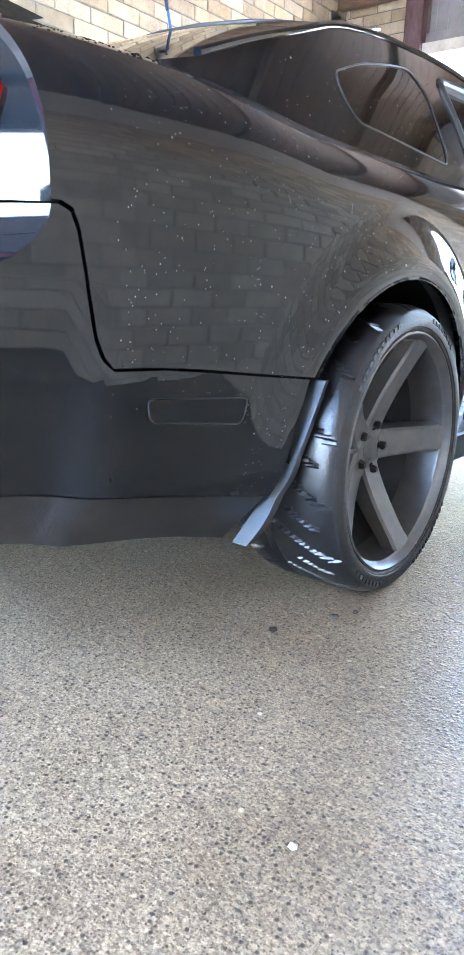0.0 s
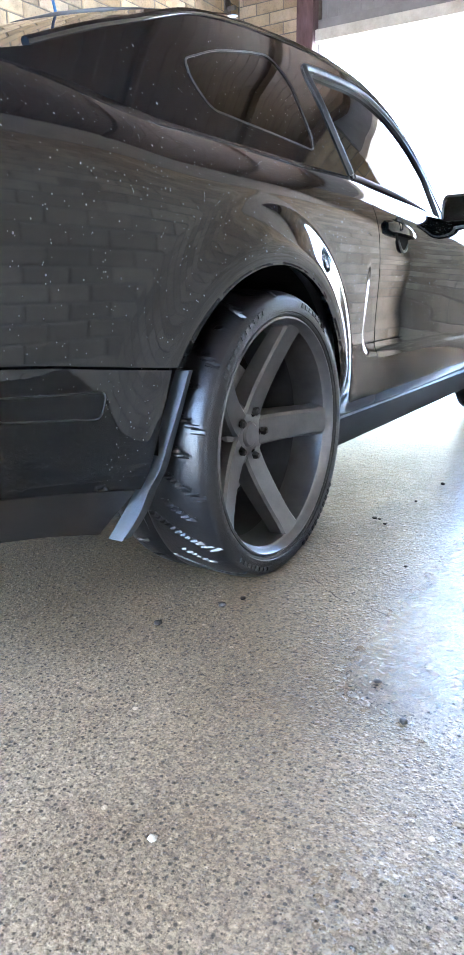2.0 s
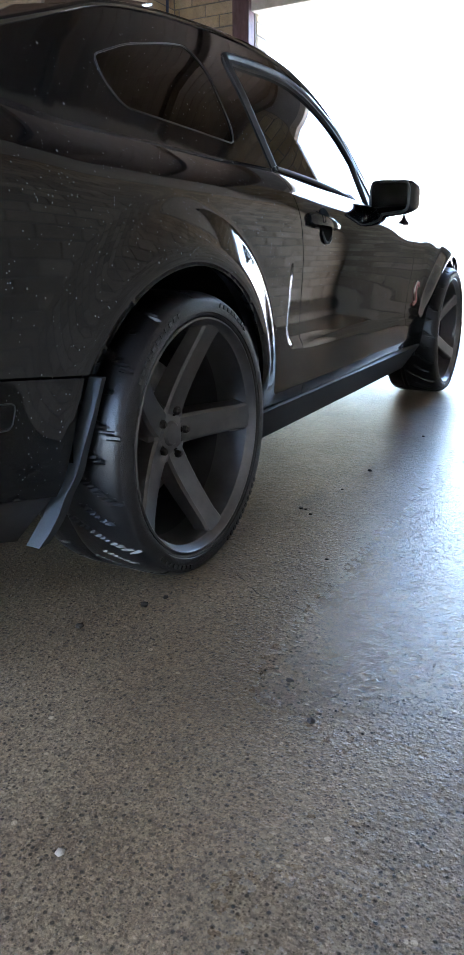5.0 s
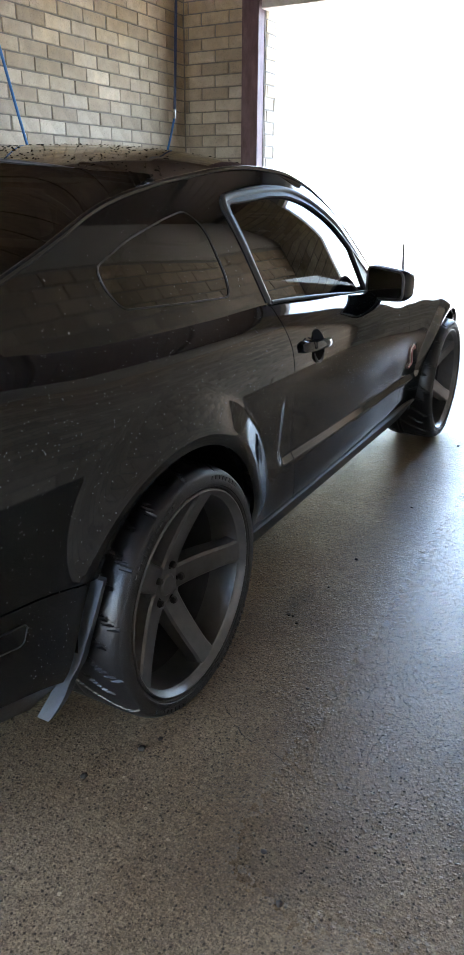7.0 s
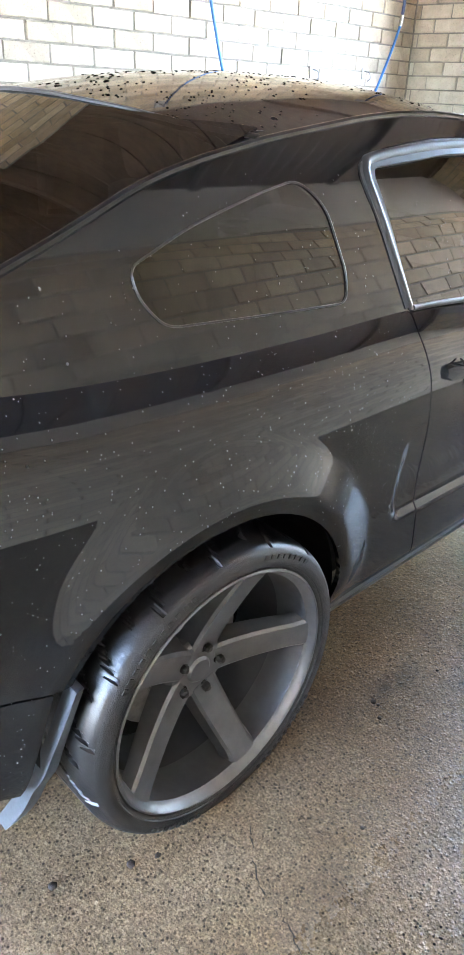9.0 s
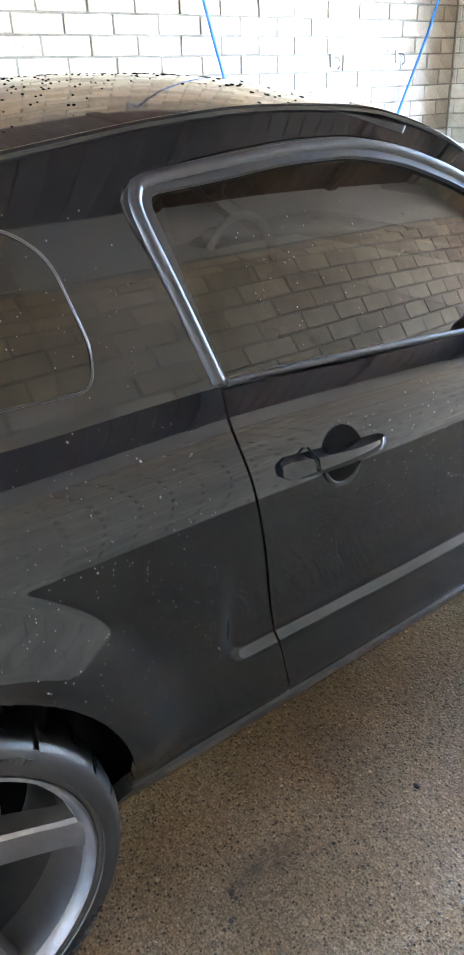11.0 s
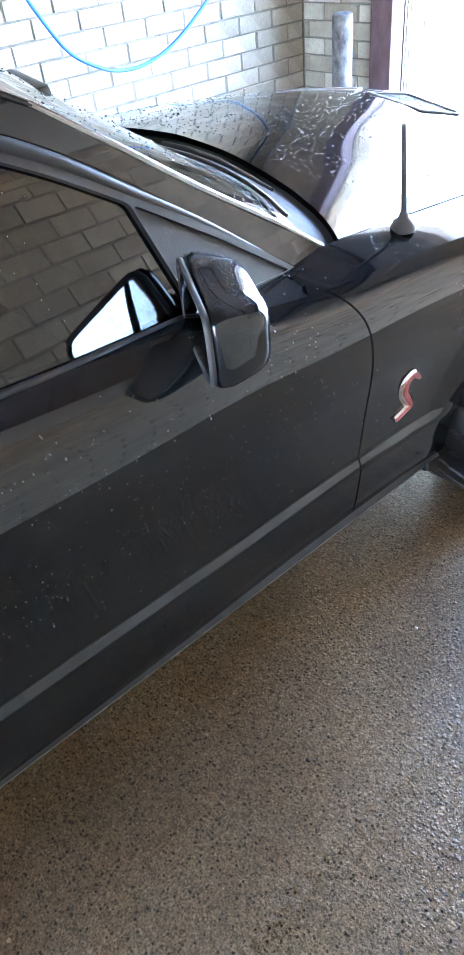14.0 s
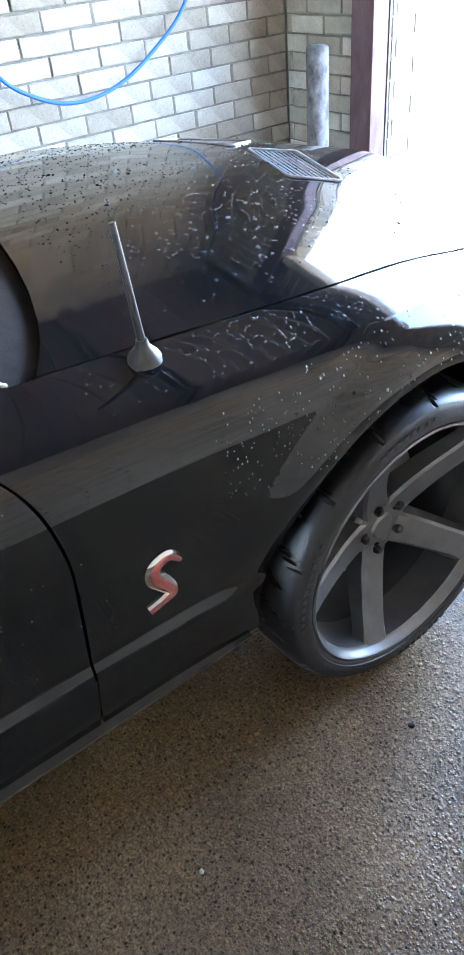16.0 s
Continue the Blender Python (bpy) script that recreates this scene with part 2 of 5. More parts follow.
POSTPAINT = make_rough("flaking_maroon_paint", (0.06, 0.025, 0.028), (0.14, 0.085, 0.09), 14.0, 0.6, 0.5, stretch=(1, 1, 0.35))
PIPEPAINT = make_rough("flaking_grey_paint", (0.022, 0.017, 0.017), (0.2, 0.19, 0.19), 20.0, 0.7, 0.5, stretch=(1, 1, 0.6))
BLUEHOSE = material("blue_hose", (0.02, 0.12, 0.34), 0.4)
DARKHOSE = material("dark_blue_hose", (0.012, 0.03, 0.09), 0.5)
WOOD = make_rough("aged_timber", (0.06, 0.036, 0.02), (0.13, 0.083, 0.05), 6.0, 0.7, 0.3, stretch=(1, 6, 6))
WHITEWOOD = make_rough("weathered_white_trim", (0.45, 0.40, 0.33), (0.66, 0.62, 0.55), 8.0, 0.7, 0.3)
SHEET = make_rough("ribbed_grey_steel", (0.2, 0.19, 0.185), (0.3, 0.285, 0.275), 5.0, 0.5, 0.1)
ASPHALT = make_rough("yard_concrete", (0.16, 0.157, 0.15), (0.26, 0.255, 0.245), 5.0, 0.55, 0.8)
KERB = make_rough("kerb_concrete", (0.32, 0.32, 0.31), (0.45, 0.44, 0.42), 10.0, 0.8)
# plain water; its pale grey base stands in for light caught in droplets
GLINT_WATER = material("soapy_water", (0.42, 0.44, 0.46), 0.08, 0.0, 0.0, 0.6)
GLINT_WATER.node_tree.nodes["Principled BSDF"].inputs["Transmission Weight"].default_value = 0.6
GLINT_WATER.node_tree.nodes["Principled BSDF"].inputs["IOR"].default_value = 1.33
WATER = material("water", (0.02, 0.02, 0.02), 0.02, 0.0, 0.0, 0.6)
WATER.node_tree.nodes["Principled BSDF"].inputs["Transmission Weight"].default_value = 0.9
WATER.node_tree.nodes["Principled BSDF"].inputs["IOR"].default_value = 1.33
BOARD = make_rough("grey_wall_board", (0.36, 0.31, 0.25), (0.45, 0.395, 0.325), 2.0, 0.7, 0.1)


# ---- mesh helpers ----
def mesh_of(name, bm, mat, smooth=None):
    me = bpy.data.meshes.new(name)
    bmesh.ops.recalc_face_normals(bm, faces=bm.faces)
    bm.to_mesh(me)
    bm.free()
    me.materials.append(mat)
    if smooth is not None:
        me.shade_smooth()
        me.set_sharp_from_angle(angle=radians(smooth))
    return me


def part(name, bm, mat, parent=None, label="", smooth=None):
    """One mesh object from a bmesh, under a thing or a part."""
    ob = new(name, mesh_of(name, bm, mat, smooth))
    ob.parent = parent
    if label:
        tagged(ob, label)
    return ob


def thing(name, label, category, group="", kind="", at=None):
    ob = new(name)
    ob.empty_display_size = 0.1
    if at is not None:
        ob.matrix_basis = at
    return tagged(ob, label, category, group, kind)


def solid(bm, lo, hi, bevel=0.0, turn=None):
    """A box between two corners, with bevelled edges."""
    m = Matrix.Translation([(a + b) / 2 for a, b in zip(lo, hi)]) @ Matrix.Diagonal([b - a for a, b in zip(lo, hi)] + [1])
    vs = bmesh.ops.create_cube(bm, size=1, matrix=(turn @ m) if turn else m)["verts"]
    if bevel:
        es = {e for v in vs for e in v.link_edges}
        bmesh.ops.bevel(bm, geom=list(es), offset=bevel, segments=2, affect="EDGES", profile=0.6)
    return bm


def revolve(bm, profile, steps=64, axis="X", centre=(0, 0, 0)):
    """Turns a profile of (along the axis, radius) round that axis."""
    rings = []
    for i in range(steps):
        a = 2 * math.pi * i / steps
        c, s = math.cos(a), math.sin(a)
        ring = []
        for h, r in profile:
            p = {"X": (h, r * c, r * s), "Y": (r * c, h, r * s), "Z": (r * c, r * s, h)}[axis]
            ring.append(bm.verts.new([q + w for q, w in zip(p, centre)]))
        rings.append(ring)
    for i in range(steps):
        a, b = rings[i], rings[(i + 1) % steps]
        for j in range(len(profile) - 1):
            bm.faces.new((a[j], a[j + 1], b[j + 1], b[j]))
    return bm


def tube(bm, points, radius, sides=10, taper=None):
    """A round bar along a line of points."""
    pts = [Vector(p) for p in points]
    rings = []
    up = Vector((0.31, 0.2, 0.93))
    for i, p in enumerate(pts):
        d = (pts[min(i + 1, len(pts) - 1)] - pts[max(i - 1, 0)]).normalized()
        a = d.cross(up).normalized()
        b = d.cross(a)
        t = i / (len(pts) - 1)
        r = radius(t) if callable(radius) else radius if taper is None else radius + (taper - radius) * t
        rings.append([bm.verts.new(p + r * (math.cos(k * 2 * math.pi / sides) * a + math.sin(k * 2 * math.pi / sides) * b)) for k in range(sides)])
    for a, b in zip(rings, rings[1:]):
        for k in range(sides):
            bm.faces.new((a[k], a[(k + 1) % sides], b[(k + 1) % sides], b[k]))
    bm.faces.new(rings[0])
    bm.faces.new(rings[-1])
    return bm


def curve_through(points, steps=8):
    """A smooth line (Catmull-Rom) through points."""
    p = [Vector(q) for q in points]
    p = [2 * p[0] - p[1], *p, 2 * p[-1] - p[-2]]
    out = []
    for a, b, c, d in zip(p, p[1:], p[2:], p[3:]):
        for k in range(steps):
            t = k / steps
            out.append(0.5 * (2 * b + (c - a) * t + (2 * a - 5 * b + 4 * c - d) * t * t + (3 * b - a - 3 * c + d) * t ** 3))
    return out + [p[-2]]


def line(table):
    """A smooth function through a short table of (input, value)."""
    xs, vs = [a for a, _ in table], [b for _, b in table]

    def f(x):
        if x <= xs[0]:
            return vs[0]
        if x >= xs[-1]:
            return vs[-1]
        i = max(k for k in range(len(xs) - 1) if xs[k] <= x)
        h = xs[i + 1] - xs[i]
        slopes = []
        for k in (i, i + 1):
            lo, hi = max(k - 1, 0), min(k + 1, len(xs) - 1)
            slopes.append((vs[hi] - vs[lo]) / (xs[hi] - xs[lo]))
        t = (x - xs[i]) / h
        return (2 * t**3 - 3 * t * t + 1) * vs[i] + (t**3 - 2 * t * t + t) * h * slopes[0] + (3 * t * t - 2 * t**3) * vs[i + 1] + (t**3 - t * t) * h * slopes[1]

    return f


def ease(x):
    x = min(1.0, max(0.0, x))
    return x * x * (3 - 2 * x)


def rounded(points, radius, steps=5):
    """A closed outline in the plane with its corners rounded; a point may bring a radius of its own."""
    pts = [Vector(p[:2]) for p in points]
    rad = [p[2] if len(p) > 2 else radius for p in points]
    out = []
    for i, p in enumerate(pts):
        a, b = pts[i - 1], pts[(i + 1) % len(pts)]
        r = min(rad[i], (a - p).length * 0.45, (b - p).length * 0.45)
        if r < 1e-4:
            out.append(p)
            continue
        s, e = p + (a - p).normalized() * r, p + (b - p).normalized() * r
        for k in range(steps + 1):
            t = k / steps
            out.append((1 - t) ** 2 * s + 2 * t * (1 - t) * p + t * t * e)
    return out


def sheet(bm, outline, place, step=0.04, holes=(), flange=0.014, inward=None):
    """A curved panel: a flat outline with holes, cut into a grid and laid on the surface place(a, b), its edges folded inward.
    Returns the normals of its skin, by vertex."""
    from mathutils.geometry import tessellate_polygon
    loops = [[Vector((p[0], p[1], 0)) for p in lp] for lp in (outline, *holes)]
    tmp = bmesh.new()
    vs = [tmp.verts.new(p) for lp in loops for p in lp]
    for tri in tessellate_polygon(loops):
        try:
            tmp.faces.new([vs[k] for k in tri])
        except ValueError:
            pass
    for ax in (0, 1):
        lo, hi = min(p[ax] for p in loops[0]), max(p[ax] for p in loops[0])
        count = int((hi - lo) / step)
        for k in range(1, count + 1):
            co = [0, 0, 0]
            no = [0, 0, 0]
            co[ax], no[ax] = lo + (hi - lo) * k / (count + 1), 1
            bmesh.ops.bisect_plane(tmp, geom=tmp.verts[:] + tmp.edges[:] + tmp.faces[:], plane_co=co, plane_no=no, dist=1e-6)
    tmp.verts.ensure_lookup_table()
    flat = [(v.co.x, v.co.y) for v in tmp.verts]
    e = 0.0015
    normals, made = {}, []
    for a, b in flat:
        p = Vector(place(a, b))
        n = (Vector(place(a + e, b)) - Vector(place(a - e, b))).cross(Vector(place(a, b + e)) - Vector(place(a, b - e))).normalized()
        if inward is not None and n.dot(Vector(inward)) > 0:
            n = -n
        v = bm.verts.new(p)
        normals[v] = n
        made.append(v)
    index = {v: i for i, v in enumerate(tmp.verts)}
    for f in tmp.faces:
        ids = [index[v] for v in f.verts]
        nf = bm.faces.new([made[i] for i in ids])
        nf.normal_update()
        if nf.normal.dot(normals[made[ids[0]]]) < 0:
            nf.normal_flip()
    if flange:
        low, top = {}, {}
        for ed in tmp.edges:
            if len(ed.link_faces) == 1:
                ids = [index[v] for v in ed.verts]
                for i in ids:
                    if i not in low:
                        n = normals[made[i]]
                        top[i] = bm.verts.new(made[i].co)
                        low[i] = bm.verts.new(made[i].co - n * flange)
                bm.faces.new((top[ids[0]], top[ids[1]], low[ids[1]], low[ids[0]]))
    tmp.free()
    return normals


def skin(name, patches, mat, parent=None, label=""):
    """One panel made of several sheets, with the surface's own normals."""
    bm = bmesh.new()
    normals = {}
    for kw in patches:
        normals.update(sheet(bm, **kw))
    bm.verts.index_update()
    bm.normal_update()
    vectors = [(normals[v] if v in normals else v.normal).copy() for v in bm.verts]
    me = bpy.data.meshes.new(name)
    bm.to_mesh(me)
    bm.free()
    me.materials.append(mat)
    me.shade_smooth()
    me.normals_split_custom_set_from_vertices(vectors)
    ob = new(name, me)
    ob.parent = parent
    if label:
        tagged(ob, label)
    return ob


# ---- the wash bay ----
LEFT, RIGHT, FRONT, BACK, TOP = -2.375, 2.36, 5.245, -3.8, 3.42
JAMB_L, JAMB_R, HEAD = -1.44, 1.5, 2.93
BL, BH, JOINT = 0.2925, 0.1025, 0.011


def structure(ob, label, category):
    return tagged(ob, label, category, kind="structure")


bm = bmesh.new()
solid(bm, (LEFT - 0.4, BACK - 0.3, -0.3), (RIGHT + 0.4, FRONT + 0.32, 0.0))
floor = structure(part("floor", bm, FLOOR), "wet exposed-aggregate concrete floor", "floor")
bm = bmesh.new()
bm.faces.new([bm.verts.new(p) for p in ((-900, -900, -0.03), (900, -900, -0.03), (900, 900, -0.03), (-900, 900, -0.03))])
ground = structure(part("ground", bm, ASPHALT), "wet grey asphalt yard outside the bay", "ground")
bm = bmesh.new()
solid(bm, (0.2, 7.0, -0.03), (14.0, 7.25, 0.11), 0.02)
structure(part("kerb", bm, KERB), "low concrete kerb in the yard", "kerb")


def wall(name, label, lo, hi, mortar=MORTAR):
    bm = bmesh.new()
    solid(bm, lo, hi)
    return structure(part(name, bm, mortar), label, "wall")


wall_left = wall("wall_left", "pale cream brick wall with dark joints", (LEFT - 0.25, BACK - 0.25, 0), (LEFT - 0.009, FRONT + 0.30, TOP))
wall_right = wall("wall_right", "pale cream brick wall with dark joints", (RIGHT + 0.009, BACK - 0.25, 0), (RIGHT + 0.25, FRONT + 0.30, TOP), PALE_MORTAR)
wall_front = wall("wall_front", "narrow brick pier beside the bay opening", (LEFT - 0.009, FRONT + 0.009, 0), (JAMB_L - 0.10, FRONT + 0.25, TOP))
wall_front_right = wall("wall_front_right", "narrow brick pier beside the bay opening", (JAMB_R, FRONT + 0.009, 0), (RIGHT + 0.009, FRONT + 0.25, TOP))
wall_back = wall("wall_back", "narrow brick pier beside the rear opening", (LEFT - 0.009, BACK - 0.25, 0), (-1.6, BACK - 0.009, TOP))
wall_back_right = wall("wall_back_right", "narrow brick pier beside the rear opening", (JAMB_R, BACK - 0.25, 0), (RIGHT + 0.009, BACK - 0.009, TOP))


def brick_points(width_m, jitter=0.0):
    """A brick that faces +x, its face at x = 0, with worn edges."""
    w, h, c, d = width_m / 2, (BH - JOINT) / 2, 0.004, 0.03
    return [(-d, -w, -h), (-d, w, -h), (-d, w, h), (-d, -w, h), (-c, -w, -h), (-c, w, -h), (-c, w, h), (-c, -w, h), (0, -w + c, -h + c), (0, w - c, -h + c), (0, w - c, h - c), (0, -w + c, h - c)]


BRICK_FACES = [(0, 1, 5, 4), (1, 2, 6, 5), (2, 3, 7, 6), (3, 0, 4, 7), (4, 5, 9, 8), (5, 6, 10, 9), (6, 7, 11, 10), (7, 4, 8, 11), (8, 9, 10, 11)]
brick_meshes = {}


def brick_mesh(width_m):
    key = round(width_m, 3)
    if key not in brick_meshes:
        me = bpy.data.meshes.new("brick")
        me.from_pydata(brick_points(width_m), [], BRICK_FACES)
        me.materials.append(BRICK)
        brick_meshes[key] = me
    return brick_meshes[key]


def courses(a0, a1, z0, z1, phase):
    """Bricks in running bond along a wall: centre along it, height and width of each."""
    for row in range(int(z0 / BH), int(z1 / BH) + 1):
        z = row * BH + BH / 2 - 0.003
        if z > z1:
            break
        start = phase + (BL / 2 if row % 2 == 0 else 0.0)
        k = math.floor((a0 - start) / BL)
        while start + k * BL < a1:
            lo, hi = max(a0, start + k * BL), min(a1, start + (k + 1) * BL)
            if hi - lo > 0.03:
                yield (lo + hi) / 2, z, hi - lo - JOINT
            k += 1


def lay(parent, matrix, spans, single=None, rest=BRICKS):
    """Lays bricks on a wall; those that single() picks are objects of their own, the others one mesh."""
    verts, faces = [], []
    rnd = random.Random(len(spans) * 7 + 1)
    for a, z, wd in spans:
        m = matrix @ Matrix.Translation((rnd.uniform(-0.005, 0.003), a + rnd.uniform(-0.002, 0.002), z + rnd.uniform(-0.0015, 0.0015))) @ Euler((rnd.uniform(-0.009, 0.009), rnd.uniform(-0.012, 0.012), rnd.uniform(-0.009, 0.009))).to_matrix().to_4x4()
        if single and single(a, z):
            ob = new("brick", brick_mesh(wd))
            ob.parent = parent
            ob.matrix_basis = m
        else:
            n = len(verts)
            verts += [m @ Vector(p) for p in brick_points(wd)]
            faces += [[n + i for i in f] for f in BRICK_FACES]
    me = bpy.data.meshes.new("brickwork")
    me.from_pydata(verts, [], faces)
    me.materials.append(rest)
    ob = new("brickwork", me)
    ob.parent = parent
    tagged(ob, kind="stuff")

bm = bmesh.new()
solid(bm, (RIGHT - 0.012, BACK, 2.38), (RIGHT + 0.008, FRONT, TOP))
structure(part("wall_board", bm, BOARD), "plain grey boarding over the brick wall", "wall panel")


# openings: head beams, jambs, ribbed sheets over them
def opening(y, face, left):
    """Lintel, trim and ribbed sheet over a bay opening; face is the way into the bay."""
    bm = bmesh.new()
    solid(bm, (left, y - 0.06, HEAD - 0.10), (JAMB_R, y + 0.10, HEAD), 0.008)
    structure(part("door_head_trim", bm, WHITEWOOD), "weathered pale timber head of the opening", "trim")
    bm = bmesh.new()
    solid(bm, (left, y + 0.02, HEAD + 0.002), (JAMB_R, y + 0.22, HEAD + 0.10), 0.005)
    structure(part("door_head_beam", bm, SHEET), "grey steel beam over the opening", "beam")
    bm = bmesh.new()
    solid(bm, (left, y + 0.10, HEAD + 0.102), (JAMB_R, y + 0.115, TOP))
    for k in range(int((JAMB_R - left) / 0.11)):
        x = left + 0.05 + 0.11 * k
        solid(bm, (x - 0.013, y + 0.09, HEAD + 0.104), (x + 0.013, y + 0.099, TOP - 0.002), 0.004)
    structure(part("ribbed_panel", bm, SHEET), "ribbed grey steel sheet over the opening", "wall panel")


opening(FRONT, -1, JAMB_L - 0.1)
opening(BACK - 0.2, 1, -1.6)
bm = bmesh.new()
solid(bm, (-1.69, FRONT - 0.115, 0.0), (-1.525, FRONT - 0.105, TOP), 0.002)
solid(bm, (-1.69, FRONT - 0.105, 0.0), (-1.678, FRONT + 0.0, TOP), 0.002)
solid(bm, (-1.537, FRONT - 0.105, 0.0), (-1.525, FRONT + 0.0, TOP), 0.002)
structure(part("door_post", bm, POSTPAINT), "maroon steel channel post with flaking paint", "post")
bm = bmesh.new()
solid(bm, (JAMB_L - 0.10, FRONT + 0.009, 0.0), (JAMB_L - 0.082, FRONT + 0.25, HEAD - 0.1))
jamb = structure(part("wall_jamb", bm, MORTAR), "brick return of the bay opening", "wall")

# timber roof
bm = bmesh.new()
solid(bm, (LEFT - 0.3, BACK - 0.3, TOP), (RIGHT + 0.3, FRONT + 0.3, TOP + 0.12))
for k in range(int((FRONT - BACK + 0.3) / 0.157)):
    y0 = BACK - 0.2 + k * 0.157
    solid(bm, (LEFT, y0, TOP - 0.022), (RIGHT, y0 + 0.150, TOP - 0.001))
structure(part("ceiling", bm, WOOD), "brown timber board ceiling", "ceiling")
for y0 in (-3.5, -2.3, -1.0, 0.6, 2.2, 3.8, 5.14):
    bm = bmesh.new()
    solid(bm, (LEFT, y0 - 0.045, TOP - 0.10), (RIGHT, y0 + 0.045, TOP - 0.023), 0.006)
    structure(part("roof_beam", bm, WOOD), "brown timber roof beam", "beam")

# bollard by the post
bm = bmesh.new()
revolve(bm, [(0.0, 0.063), (0.805, 0.063), (0.818, 0.060), (0.827, 0.045), (0.83, 0.0)], 32, "Z", (-1.715, 4.9, 0))
tagged(part("bollard", bm, PIPEPAINT, smooth=40), "short steel pipe bollard with flaking grey paint", "bollard")

# washing hose that hangs in a loop along the left wall
hose_line = [(2.66, 2.62), (2.774, 2.249), (2.89, 1.86), (3.00, 1.52), (3.12, 1.20), (3.23, 1.0), (3.34, 0.85), (3.47, 0.765), (3.62, 0.708), (3.80, 0.70), (4.0, 0.748), (4.22, 0.865), (4.45, 1.05), (4.65, 1.40), (4.85, 1.78), (4.935, 1.98)]
bm = bmesh.new()
tube(bm, curve_through([(-2.30, y, z) for y, z in hose_line], 6), 0.0105, 10)
hose = tagged(part("hose", bm, BLUEHOSE, smooth=60), "blue pressure hose hanging in a loop along the wall", "hose")
bm = bmesh.new()
tube(bm, [(-2.30, 4.933, 1.97), (-2.30, 4.945, 2.05)], 0.017, 10)
part("hose_coupling", bm, CHROME, hose, "bright metal coupling", 60)
bm = bmesh.new()
tube(bm, curve_through([(-2.30, 4.945, 2.05), (-2.30, 4.953, 2.16), (-2.30, 4.99, 2.7), (-2.30, 5.02, 3.14)], 5), 0.013, 10)
part("hose_lead", bm, DARKHOSE, hose, "dark hose lead", 60)
bm = bmesh.new()
tube(bm, [(-2.30, 2.66, 2.60), (-2.30, 2.55, 3.0), (-2.30, 2.5, 3.24)], 0.012, 10)
part("hose_lead", bm, DARKHOSE, hose, "dark hose lead", 60)
for y in (2.5, 5.02):
    bm = bmesh.new()
    solid(bm, (LEFT + 0.002, y - 0.05, 3.12), (LEFT + 0.02, y + 0.05, 3.28), 0.004)
    tube(bm, [(LEFT + 0.01, y, 3.2), (LEFT + 0.10, y, 3.2)], 0.02, 12)
    tagged(part("hose_bracket", bm, STEEL, smooth=50), "steel wall bracket that carries the hose", "bracket", "hose brackets")
for y, z in ((3.975, 1.60), (4.615, 1.62)):
    bm = bmesh.new()
    solid(bm, (LEFT + 0.0, y - 0.025, z - 0.04), (LEFT + 0.012, y + 0.025, z + 0.045), 0.004)
    tube(bm, curve_through([(LEFT + 0.008, y, z + 0.02), (LEFT + 0.06, y, z + 0.01), (LEFT + 0.075, y, z - 0.03), (LEFT + 0.05, y, z - 0.05)], 4), 0.006, 8)
    tagged(part("wall_hook", bm, STEEL, smooth=50), "small grey steel hook on the brick wall", "hook", "wall hooks")



# ---- the car's surfaces: x to its right, y to its front, z up; rear axle at y = 0 ----
AXLES, ARCH = (0.0, 2.725), 0.38
belt = line([(-1.05, 1.03), (-0.5, 1.035), (-0.2, 1.01), (0.3, 1.0), (0.7, 1.0), (1.13, 0.975), (1.43, 0.948), (1.7, 0.925), (1.95, 0.888), (2.12, 0.874), (2.5, 0.849), (2.86, 0.82), (3.08, 0.775), (3.3, 0.72), (3.6, 0.64)])
width = line([(-1.1, 0.775), (-0.87, 0.822), (-0.75, 0.843), (-0.5, 0.868), (0.0, 0.898), (0.5, 0.905), (1.4, 0.906), (1.9, 0.90), (2.2, 0.899), (2.45, 0.907), (2.75, 0.908), (3.1, 0.868), (3.35, 0.79), (3.6, 0.66)])
squeeze = line([(-0.6, 1.1), (0.2, 1.0), (1.0, 1.0), (2.1, 0.6), (3.6, 0.6)])
lean = line([(0.0, 54.0), (0.035, 44.0), (0.085, 25.0), (0.165, 4.0), (0.28, -1.0), (0.45, -4.0), (0.9, -4.0)])

# the side's profile, from its lean at each depth below the belt
PROFILE = [0.0]
for k in range(900):
    PROFILE.append(PROFILE[-1] + math.tan(radians(lean((k + 0.5) / 1000))) / 1000)
PROFILE = [p - PROFILE[165] for p in PROFILE]


def crease(y):
    return 0.478 - 0.022 * (y - 0.66)


